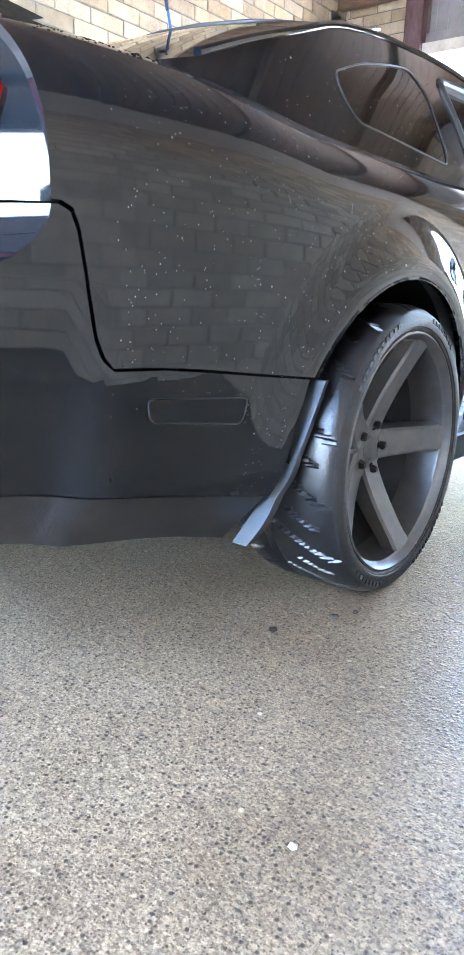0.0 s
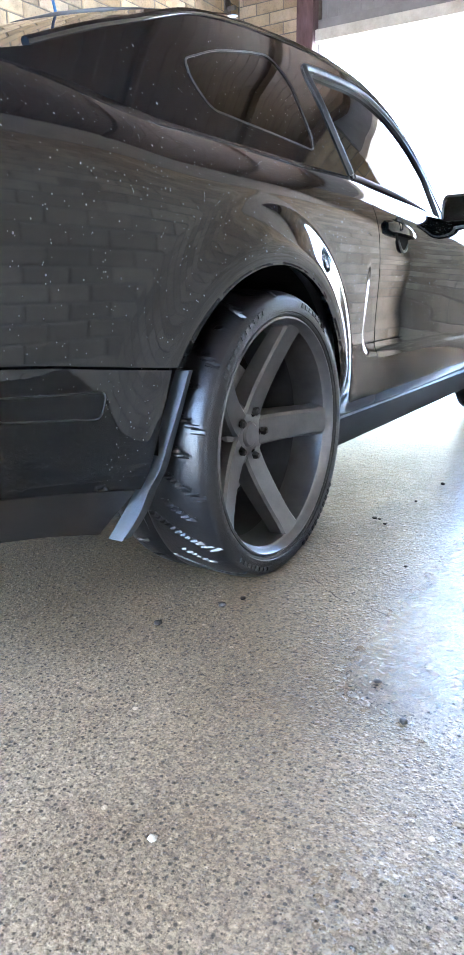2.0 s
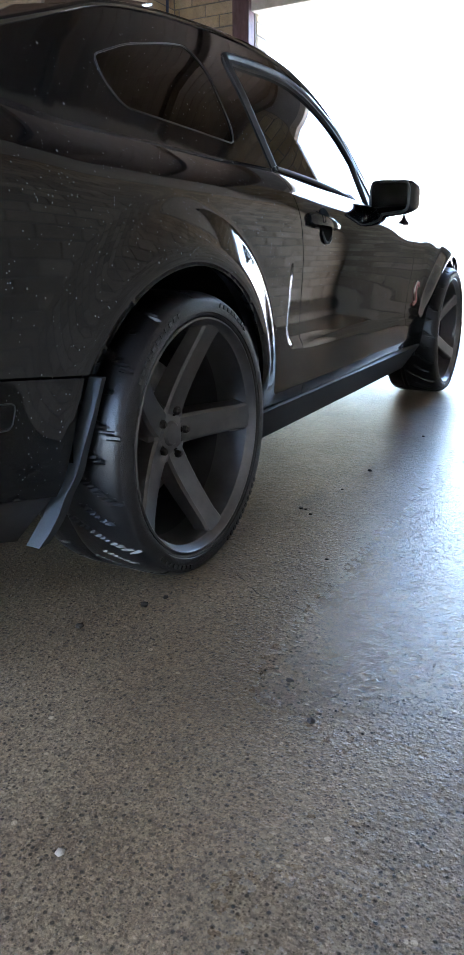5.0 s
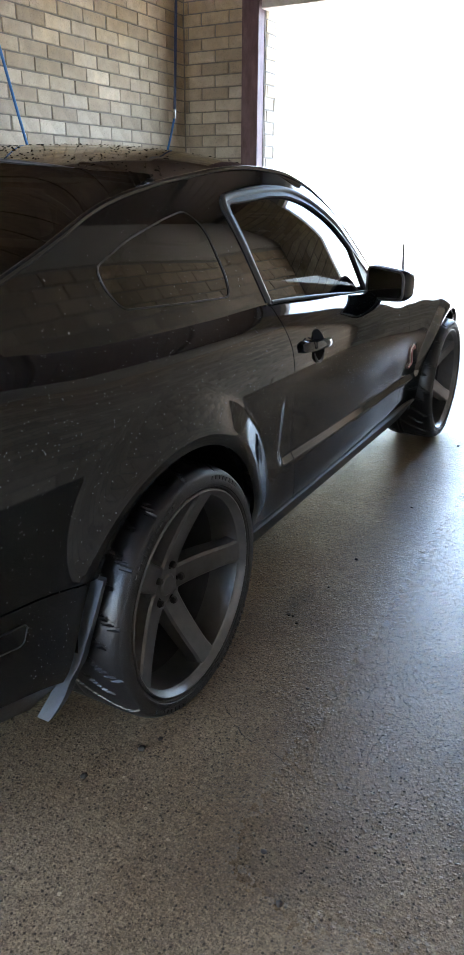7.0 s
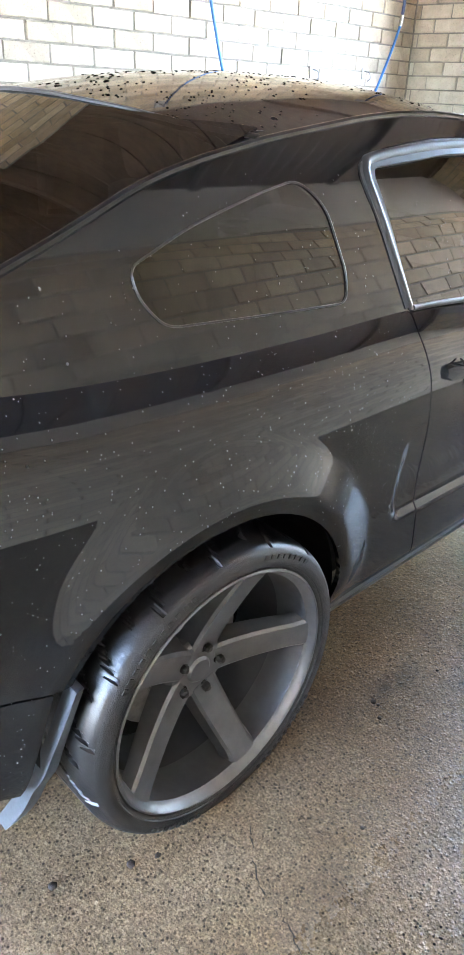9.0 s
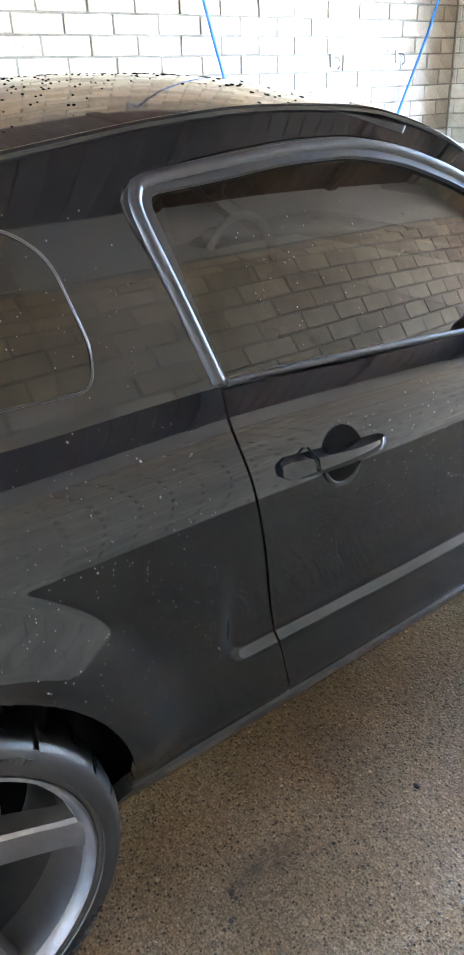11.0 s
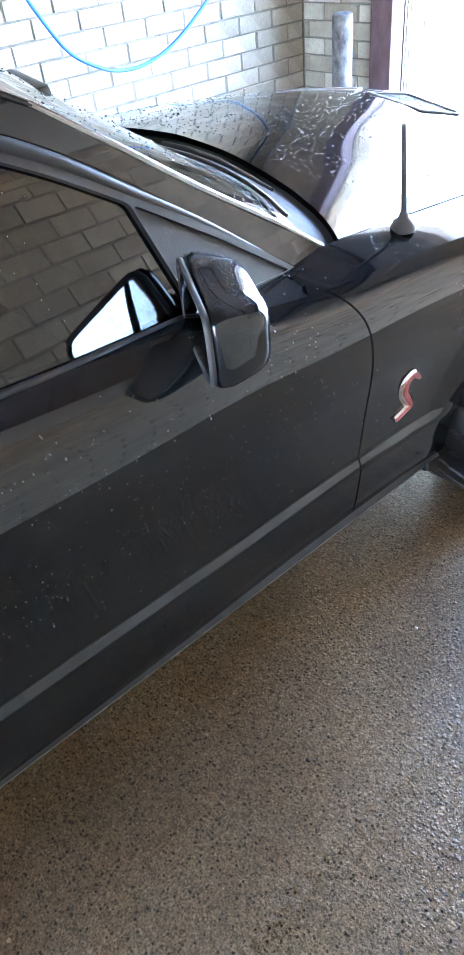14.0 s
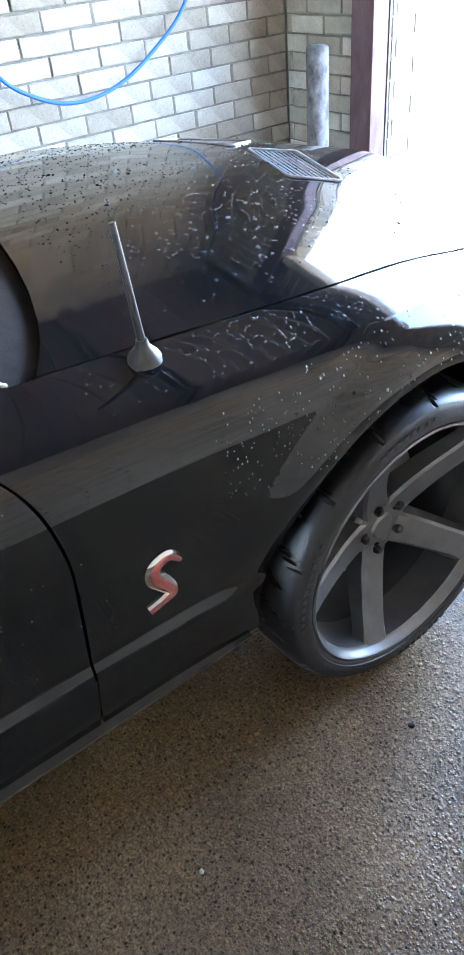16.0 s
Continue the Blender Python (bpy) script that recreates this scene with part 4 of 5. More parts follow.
def car_top():
    """Bonnet, windscreen, roof, rear window and boot lid."""
    def full(half):
        return half + [(-x, y) for x, y in half[::-1]]
    edge = lambda y: side(y, belt(y)) - 0.105 - 2 * C
    down = (0, 0, -1)
    half = [(x, hood_back(x)) for x in (0.0, 0.1, 0.2, 0.3, 0.4, 0.5, 0.6, 0.65, 0.69)] + [(edge(2.12), 2.12)] + [(edge(y), y) for y in (2.3, 2.5, 2.7, 2.9, 3.05, 3.2, 3.3, 3.39)] + [(0.5, 3.46), (0.3, 3.51), (0.0, 3.53)]
    bonnet_shape = [p for p in half] + [(-x, y) for x, y in half[::-1][1:-1]]
    vent = [(0.03, 3.055), (0.30, 2.965), (0.355, 3.085), (0.095, 3.165)]
    vents = [rounded(vent, 0.015), rounded([(-x, y) for x, y in vent], 0.015)]
    bonnet = skin("bonnet", [dict(outline=bonnet_shape, place=lambda x, y: (x, y, hood_z(x, y)), step=0.04, holes=vents, inward=down)], PAINT, car)
    for k, v in enumerate(vents):
        sg = 1 if k == 0 else -1
        bm = bmesh.new()
        ring = [Vector((p[0], p[1], hood_z(p[0], p[1]) + 0.002)) for p in v]
        tube(bm, ring + ring[:2], 0.004, 8)
        frame_part = part("bonnet_vent", bm, VENTGREY, bonnet, "grey louvred heat vent", 60)
        a, b, c, d = [Vector((sg * p[0], p[1])) for p in vent]
        for i in range(10):
            t = (i + 0.5) / 10
            p, q = a.lerp(d, t), b.lerp(c, t)
            bm = bmesh.new()
            pts = []
            for e in (p, q):
                base = Vector((e.x, e.y, hood_z(e.x, e.y)))
                across = Vector((d.x - a.x, d.y - a.y, 0)).normalized()
                pts.append((base - across * 0.003, base + across * 0.003 + Vector((0, 0, 0.0005))))
            f = bm.faces.new([bm.verts.new(x) for x in (pts[0][0], pts[1][0], pts[1][1], pts[0][1])])
            bmesh.ops.solidify(bm, geom=[f], thickness=0.003)
            part("slat", bm, VENTGREY, frame_part)
        bm = bmesh.new()
        bm.faces.new([bm.verts.new((p[0], p[1], hood_z(p[0], p[1]) - 0.03)) for p in v])
        part("vent_tray", bm, DARK, frame_part)
    # plastic cowl under the wipers, the wall's brown reflection in its base colour
    def cowl_at(x, t):
        y0, y1 = screen_foot(abs(x)) - 0.01, hood_back(abs(x)) + 0.015
        z0, z1 = screen_z(x, y0) - 0.008, hood_z(x, y1) - 0.022
        return x, y0 + (y1 - y0) * t, z0 + (z1 - z0) * (t + 0.25 * t * (1 - t))
    skin("cowl", [dict(outline=[(-0.73, 0), (0.73, 0), (0.73, 1), (-0.73, 1)], place=cowl_at, step=0.09, inward=down)], COWL, car, "wet black plastic cowl panel, wall's brown reflection in its colour")
    def frit_at(x, t):
        y = screen_foot(abs(x)) - 0.055 * (1 - t)
        return x, y, screen_z(x, y) - 0.006
    skin("screen_border", [dict(outline=[(-0.71, 0), (0.71, 0), (0.71, 1), (-0.71, 1)], place=frit_at, step=0.09, flange=0.0, inward=down)], DARK, car, "black printed border of the windscreen")
    half = [(0.0, 1.505), (0.3, 1.462), (0.5, 1.386), (0.604, 1.325), (0.620, 1.41), (0.650, 1.55), (0.686, 1.70), (0.716, 2.0), (0.735, screen_foot(0.735))] + [(x, screen_foot(x)) for x in (0.66, 0.55, 0.4, 0.3, 0.2, 0.1, 0.0)]
    half = [(min(x, 0.999), y) for x, y in half]
    shape = half + [(-x, y) for x, y in half[::-1][1:-1]]
    skin("windscreen", [dict(outline=shape, place=lambda x, y: (x, y, screen_z(x, y)), step=0.06, flange=0.005, inward=down)], CLEAR, car, "clear windscreen beaded with water")
    half = [(0.0, 0.165), (0.3, 0.185), (0.5, 0.245), (0.622, 0.345), (0.618, 0.55), (0.605, 0.75), (0.597, 0.95), (0.602, 1.15), (0.632, 1.31), (0.5, 1.385), (0.3, 1.458), (0.0, 1.500)]
    shape = half + [(-x, y) for x, y in half[::-1][1:-1]]
    skin("roof", [dict(outline=shape, place=lambda x, y: (x, y, roof_z(x, y)), step=0.05, inward=down)], PAINT, car)
    half = [(0.0, 0.160), (0.3, 0.180), (0.5, 0.240), (0.624, 0.340), (0.675, 0.0), (0.70, -0.25), (0.705, -0.42), (0.67, -0.52), (0.5, -0.575), (0.3, -0.60), (0.0, -0.61)]
    shape = half + [(-x, y) for x, y in half[::-1][1:-1]]
    skin("rear_window", [dict(outline=shape, place=lambda x, y: (x, y, rear_glass_z(x, y)), step=0.06, flange=0.005, inward=down)], GLASS, car, "dark tinted sloping rear window")
    half = [(0.0, -0.618), (0.3, -0.608), (0.5, -0.583), (0.648, -0.53), (0.645, -0.62), (0.63, -0.84), (0.605, -0.925), (0.4, -0.96), (0.0, -0.975)]
    shape = half + [(-x, y) for x, y in half[::-1][1:-1]]
    bm = bmesh.new()
    back = [(0.0, 0.163), (0.15, 0.168), (0.3, 0.183), (0.4, 0.208), (0.5, 0.243), (0.57, 0.29), (0.622, 0.345)]
    edge_line = [(-x, y) for x, y in back[::-1]] + back[1:]
    tube(bm, [(x, y, roof_z(x, y) + 0.001) for x, y in edge_line], 0.0055, 8)
    part("rear_window_moulding", bm, SATIN, car, "satin black moulding between roof and rear window", 60)
    lid = skin("boot_lid", [dict(outline=shape, place=lambda x, y: (x, y, deck_z(x, y)), step=0.06, inward=down)], PAINT, car)
    bm = bmesh.new()
    rows = []
    for k in range(25):
        x = -0.62 + 1.24 * k / 24
        h = 0.05 * ease((0.66 - abs(x)) / 0.12)
        y = -0.90 + 0.09 * x * x
        z = deck_z(x, y) + 0.002
        rows.append([bm.verts.new((x, y + dy, z + dz)) for dy, dz in ((0.12, 0.0), (0.03, 0.55 * h), (-0.045, h + 0.012), (-0.055, h), (-0.03, 0.0))])
    for a, b in zip(rows, rows[1:]):
        for k in range(5):
            bm.faces.new((a[k], a[(k + 1) % 5], b[(k + 1) % 5], b[k]))
    bm.faces.new(rows[0])
    bm.faces.new(rows[-1])
    part("boot_spoiler", bm, PAINT, lid, smooth=45)
    # wipers
    for x0, x1 in ((0.66, 0.14), (0.06, -0.50)):
        bm = bmesh.new()
        pts = []
        for k in range(9):
            x = x0 + (x1 - x0) * k / 8
            y = screen_foot(abs(x)) - 0.012 - 0.004 * k
            pts.append((x, y, screen_z(x, y) + 0.012))
        tube(bm, pts, 0.005, 6)
        arm = part("wiper", bm, TRIM, car, "black wiper resting on the screen", 60)
        bm = bmesh.new()
        shift = Vector((x0 - 0.66, 0.02 if x0 < 0.5 else 0.0, 0.02 if x0 < 0.5 else 0.0))
        tube(bm, [Vector(p) + shift for p in ((0.08, 2.187, 0.982), (0.20, 2.178, 0.988), (0.327, 2.162, 0.987), (0.46, 2.13, 0.984), (0.577, 2.091, 0.985))], lambda t: 0.008 - 0.004 * t, 8)
        part("wiper_arm", bm, TRIM, arm, smooth=60)


def car_ends():
    """Tail panel with lamps, rear bumper, nose with grille and lamps."""
    def tail_y(x, z):
        return -0.90 - 0.13 * (1 - math.exp(-max(0.0, 0.815 - abs(x)) / 0.22)) + 0.34 * max(0.0, z - 0.865)
    half = [(0.0, 0.80), (0.5, 0.80)] + [(side(-0.90, z) - 0.001, z) for z in (0.80, 0.85, 0.90, 0.95, 0.98, 1.0, 1.02, 1.03)] + [(0.70, 1.05), (0.5, 1.085), (0.0, 1.09)]
    shape = half + [(-x, z) for x, z in half[::-1][1:-1]]
    tail = skin("tail_panel", [dict(outline=shape, place=lambda x, z: (x, tail_y(x, z), z), step=0.05, inward=(0, 1, 0))], PAINT, car)
    for s in (1, -1):
        for x0 in (0.703, 0.607, 0.511):
            lamp = rounded([(x0 - 0.04, 0.825), (x0 + 0.04, 0.825), (x0 + 0.04, 0.962), (x0 - 0.04, 0.962)], 0.02)
            skin("tail_lamp", [dict(outline=[(s * a, b) for a, b in lamp], place=lambda x, z: (x, tail_y(x, z) - 0.012, z), step=0.05, flange=0.012, inward=(0, 1, 0))], REDLENS, tail, "red tail lamp lens")
    low, high = 0.30, 0.79

    def wrap(s):
        def place(u, z):
            x0 = side(-1.05, z)
            if u < 0.19:
                th = radians(90) * u / 0.19
                return s * (x0 - 0.11 * (1 - math.cos(th))), -1.05 - 0.08 * math.sin(th), z
            x = x0 - 0.11 - (u - 0.19)
            return s * x, -1.13 - 0.02 * (1 - (x / 0.75) ** 2), z
        return place
    along = [line([(k / 5, p[i]) for k, p in enumerate(BUMPER_TOP)]) for i in (0, 1)]

    def top_at(s, q, t):
        y, z = along[0](t), along[1](t)
        x = side(y, z) * (1 - q)
        return s * x, y - 0.13 * (1 - math.exp(-side(y, z) * q / 0.22)) * (1 - 0.38 * t), z
    for s in (1, -1):
        skin("rear_bumper", [dict(outline=[(0, 0.39), (0.9, 0.39), (0.9, 0.70), (0, 0.70)], place=wrap(s), step=0.05, inward=(0, 1, 0)), dict(outline=[(0, 0), (1, 0), (1, 1), (0, 1)], place=lambda q, t, s=s: top_at(s, q, t), step=0.06, inward=(0, 1, 0))], PAINT, car)
        skin("rear_valance", [dict(outline=[(0.02, 0.31), (0.9, 0.31), (0.9, 0.386), (0.02, 0.386)], place=lambda u, z, w=wrap(s): (w(u, 0.386)[0] * 0.985, w(u, 0.386)[1] + 0.02 + 0.3 * (0.386 - z), z), step=0.08, inward=(0, 1, 0))], TRIM, car)
        bm = bmesh.new()
        revolve(bm, [(-1.10, 0.032), (-1.15, 0.038), (-1.15, 0.034), (-1.0, 0.03)], 20, "Y", (s * 0.48, 0, 0.30))
        part("exhaust_tip", bm, CHROME, car, "polished exhaust tip", 40)

    def nose_y(x, z):
        return 3.60 - 0.32 * (abs(x) / 0.8) ** 2.5 - 0.35 * max(0.0, z - 0.62) ** 1.2 - 0.25 * max(0.0, 0.4 - z)
    half = [(0.0, 0.22), (0.6, 0.22), (0.80, 0.26), (0.82, 0.52), (0.75, 0.62), (0.55, 0.68), (0.0, 0.72)]
    shape = half + [(-x, z) for x, z in half[::-1][1:-1]]
    mouth = rounded([(-0.42, 0.52), (0.42, 0.52), (0.45, 0.64), (-0.45, 0.64)], 0.03)
    intake = rounded([(-0.40, 0.30), (0.40, 0.30), (0.46, 0.45), (-0.46, 0.45)], 0.03)
    nose = skin("front_bumper", [dict(outline=shape, place=lambda x, z: (x, nose_y(x, z), z), step=0.05, holes=[mouth, intake], inward=(0, -1, 0))], PAINT, car)
    for name, hole in (("grille", mouth), ("lower_grille", intake)):
        skin(name, [dict(outline=grown(hole, 0.003), place=lambda x, z: (x, nose_y(x, z) - 0.03, z), step=0.08, flange=0.005, inward=(0, -1, 0))], DARK, nose, "black mesh grille")
    for s in (1, -1):
        lamp = rounded([(s * 0.50, 0.53), (s * 0.70, 0.54), (s * 0.69, 0.63), (s * 0.50, 0.65)], 0.04)
        skin("headlamp", [dict(outline=lamp, place=lambda x, z: (x, nose_y(x, z) + 0.012, z), step=0.05, flange=0.02, inward=(0, -1, 0))], SMOKE, nose, "round smoked headlamp")
        # bumper return between nose and wheel arch
        cheek = [(3.10, 0.28), (3.105, 0.40), (3.08, 0.50), (3.10, 0.556), (3.22, 0.596), (3.33, 0.60), (3.33, 0.28)]
        skin("bumper_cheek", [dict(outline=cheek, place=wing_point(s), step=0.05, inward=(-s, 0, 0))], PAINT, nose)


def car_inside():
    """Floor pan, bulkheads, seats, dashboard and wheel, dim behind the tinted glass."""
    bm = bmesh.new()
    solid(bm, (-0.60, -0.36, 0.20), (0.60, 3.40, 0.44))
    solid(bm, (-0.60, -0.92, 0.34), (0.60, -0.361, 0.44))
    solid(bm, (-0.70, 0.42, 0.22), (0.70, 2.30, 0.44))
    solid(bm, (-0.58, 2.16, 0.44), (0.58, 3.30, 0.62))
    solid(bm, (-0.58, -0.90, 0.44), (0.58, -0.62, 1.02))
    part("underbody", bm, DARK, car)
    for s in (1, -1):
        bm = bmesh.new()
        solid(bm, (s * 0.72 - 0.01, 0.45, 0.24), (s * 0.72 + 0.01, 1.90, 0.86))
        part("door_card", bm, CLOTH, car)
        for name, y0, y1, h in (("front_seat", 0.95, 1.42, 1.16), ("rear_seat", 0.20, 0.62, 0.98)):
            bm = bmesh.new()
            solid(bm, (s * 0.36 - 0.25, y0, 0.44), (s * 0.36 + 0.25, y1, 0.60), 0.04)
            tilt = Matrix.Translation((s * 0.36, y0 + 0.06, 0.58)) @ Matrix.Rotation(radians(14), 4, "X")
            solid(bm, (-0.24, -0.06, 0), (0.24, 0.06, h - 0.58), 0.045, tilt)
            if h > 1.1:
                solid(bm, (-0.12, -0.04, h - 0.56), (0.12, 0.05, h - 0.38), 0.035, tilt)
            part(name, bm, CLOTH, car, smooth=50)
    bm = bmesh.new()
    solid(bm, (-0.70, 1.70, 0.66), (0.70, 2.18, 0.90), 0.06)
    dash = part("dashboard", bm, TRIM, car, smooth=50)
    bm = bmesh.new()
    ring = [(-0.36 + 0.185 * math.cos(a), 1.60 + 0.06 * math.sin(a), 0.88 + 0.175 * math.sin(a)) for a in [k * math.pi / 18 for k in range(38)]]
    tube(bm, ring, 0.015, 8)
    part("steering_wheel", bm, TRIM, dash, smooth=60)
    bm = bmesh.new()
    half = [(0.60, 0.30), (0.60, 1.25), (-0.60, 1.25), (-0.60, 0.30)]
    bm.faces.new([bm.verts.new((x, y, 1.365)) for x, y in half])
    bmesh.ops.solidify(bm, geom=bm.faces[:], thickness=0.01)
    part("headlining", bm, CLOTH, car)
    bm = bmesh.new()
    swing = pose(0.26, 1.76, 1.195, 0, 0, -13)
    solid(bm, (-0.12, -0.018, -0.035), (0.12, 0.018, 0.035), 0.014, swing)
    inner = part("rear_view_mirror", bm, TRIM, car, smooth=50)
    bm = bmesh.new()
    solid(bm, (-0.108, -0.021, -0.028), (0.108, -0.0185, 0.028), 0.001, swing)
    part("mirror_glass", bm, MIRROR, inner, "silvered mirror glass")
    bm = bmesh.new()
    bm.faces.new([bm.verts.new(p) for p in ((-0.62, -0.6, 1.0), (0.62, -0.6, 1.0), (0.66, 0.05, 0.96), (-0.66, 0.05, 0.96))])
    bmesh.ops.solidify(bm, geom=bm.faces[:], thickness=0.02)
    part("parcel_shelf", bm, CLOTH, car)


# ---- wheels ----
RIM, TYRE = 0.282, 0.3415


def tyre_mesh(width_m):
    """Low tyre with curved tread grooves pressed into it; its outer wall at x = 0, reaching inward."""
    prof = [(-0.012, 0.277), (0.002, 0.284), (0.006, 0.288), (0.0062, 0.292), (0.009, 0.2935), (0.0105, 0.306), (0.0085, 0.309), (0.0085, 0.318), (0.0, 0.328), (-0.012, 0.335), (-0.028, 0.3395), (-0.045, TYRE - 0.0005)]
    flat = [-0.045 - (width_m - 0.09) * k / 16 for k in range(1, 17)]
    prof += [(x, TYRE) for x in flat]
    prof += [(-width_m - h, r) for h, r in [(-0.028, 0.3395), (-0.012, 0.335), (0.0, 0.328), (0.006, 0.31), (0.0, 0.29), (-0.02, 0.282)]]
    steps, bm = 720, bmesh.new()
    rings = []
    for i in range(steps):
        a = 2 * math.pi * i / steps
        ring = []
        for x, r in prof:
            u = (-x) / width_m
            if 0.03 < u < 0.98 and r > 0.33:
                sweep = 0.50 * abs(u - 0.6) ** 0.8
                phase = (a - sweep) * 30 / (2 * math.pi)
                cut = abs((phase % 1.0) - 0.5)
                long = int(phase) % 2 == 0
                if cut < 0.055 and (u < (0.56 if long else 0.40)) and u > (0.03 if long else 0.12) or cut < 0.055 and u > 0.76 or abs(u - 0.62) < 0.022 or abs(u - 0.70) < 0.022:
                    r -= 0.008
            ring.append(bm.verts.new((x, r * math.cos(a), r * math.sin(a))))
        rings.append(ring)
    for i in range(steps):
        a, b = rings[i], rings[(i + 1) % steps]
        for j in range(len(prof) - 1):
            bm.faces.new((a[j], a[j + 1], b[j + 1], b[j]))
    return bm


def spoke_mesh():
    """One of five flat-faced spokes that fall away toward the hub."""
    bm = bmesh.new()
    rows = []
    n = 12
    for k in range(n + 1):
        t = k / n
        r = 0.045 + 0.228 * t
        x = -0.088 + 0.078 * t ** 1.35
        wide = 0.037 - 0.004 * t + 0.006 * max(0, t - 0.85) / 0.15
        deep = 0.032 + 0.018 * (1 - t)
        rows.append([bm.verts.new(p) for p in ((x - deep, r, -wide * 1.25), (x - 0.006, r, -wide), (x, r, -wide * 0.8), (x, r, wide * 0.8), (x - 0.006, r, wide), (x - deep, r, wide * 1.25))])
    for a, b in zip(rows, rows[1:]):
        for i in range(6):
            bm.faces.new((a[i], a[(i + 1) % 6], b[(i + 1) % 6], b[i]))
    bm.faces.new(rows[0])
    bm.faces.new(rows[-1])
    return bm


def make_wheels():
    """Four wheels that share their meshes; the right rear one is built first."""
    barrel = [(-0.014, 0.279), (0.004, 0.2825), (0.006, 0.278), (0.002, 0.274), (-0.010, 0.271), (-0.016, 0.264), (-0.030, 0.262), (-0.10, 0.256), (-0.20, 0.250), (-0.245, 0.262), (-0.25, 0.284)]
    m_barrel = mesh_of("wheel", revolve(bmesh.new(), barrel[:8], 96), GUNMETAL, 40)
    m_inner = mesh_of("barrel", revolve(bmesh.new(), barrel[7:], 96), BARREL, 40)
    m_tyre = mesh_of("tyre", tyre_mesh(0.262), RUBBER, 50)
    m_tyre.materials.append(TYREWALL)
    for f in m_tyre.polygons:
        if f.center.x > -0.004:
            f.material_index = 1
    m_spoke = mesh_of("spoke", spoke_mesh(), GUNMETAL, 25)
    hub = [(-0.15, 0.0), (-0.15, 0.078), (-0.105, 0.078), (-0.092, 0.070), (-0.089, 0.060), (-0.089, 0.032), (-0.086, 0.030), (-0.083, 0.026), (-0.082, 0.0)]
    m_hub = mesh_of("hub", revolve(bmesh.new(), hub, 48), GUNMETAL, 30)
    m_hole = mesh_of("bolt_hole", revolve(bmesh.new(), [(-0.0875, 0.0), (-0.0875, 0.0135), (-0.0895, 0.0145)], 20), DARK)
    bm = bmesh.new()
    revolve(bm, [(-0.089, 0.0105), (-0.077, 0.0105), (-0.072, 0.006), (-0.072, 0.0)], 6)
    m_nut = mesh_of("lug_nut", bm, TRIM)
    m_disc = mesh_of("brake_disc", revolve(bmesh.new(), [(-0.185, 0.07), (-0.185, 0.175), (-0.165, 0.177), (-0.165, 0.10), (-0.14, 0.098), (-0.14, 0.07)], 48), STEEL, 30)
    bm = bmesh.new()
    solid(bm, (-0.205, 0.095, -0.075), (-0.135, 0.20, 0.075), 0.015)
    m_cal = mesh_of("brake_caliper", bm, TRIM, 40)
    bm = bmesh.new()
    rnd = random.Random(4)
    for start, count in ((20, 11), (140, 8), (200, 11), (320, 8)):
        for k in range(count):
            a = radians(start + k * 3.6)
            m = Matrix.Rotation(a, 4, "X") @ Matrix.Translation((0.0098, 0, 0.3135))
            solid(bm, (-0.0012, -0.0065 * rnd.uniform(0.6, 1.0), -0.005), (0.0012, 0.006, 0.005), 0.0, m)
    m_letters = mesh_of("sidewall_script", bm, TYREWALL)
    # black disc added across the barrel to keep the wheel's inside dark
    m_backing = mesh_of("dust_shield", revolve(bmesh.new(), [(-0.215, 0.0), (-0.215, 0.247), (-0.22, 0.247), (-0.22, 0.0)], 48), DARK)
    for s in (1, -1):
        for yc, turn, zc in ((AXLES[0] + 0.012, 0.0, 0.34), (AXLES[1], 37.0, 0.342)):
            wheel = new("wheel", m_barrel)
            wheel.parent = car
            base = pose(0.943, yc, zc) if s > 0 else pose(-0.943, yc, zc, 0, 0, 180)
            wheel.matrix_basis = base @ pose(0, 0, 0, turn * s)
            if s > 0:
                tagged(wheel, "five-spoke matt gunmetal alloy wheel with a low tyre")
            for data, angle, r in [(m_tyre, 0, 0), (m_inner, 0, 0), (m_hub, 0, 0), (m_disc, 0, 0), (m_cal, 150, 0), (m_letters, 0, 0), (m_backing, 0, 0)] + [(m_spoke, 72 * k, 0) for k in range(5)]:
                ob = new(data.name, data)
                ob.parent = wheel
                ob.matrix_basis = pose(0, 0, 0, angle)
                if data is m_letters:
                    tagged(ob, "raised unreadable script on the tyre wall", kind="stuff")
            for k in range(5):
                for data in (m_hole, m_nut):
                    ob = new(data.name, data)
                    ob.parent = wheel
                    ob.matrix_basis = pose(0, 0, 0, 72 * k) @ Matrix.Translation((0, 0.0575, 0))


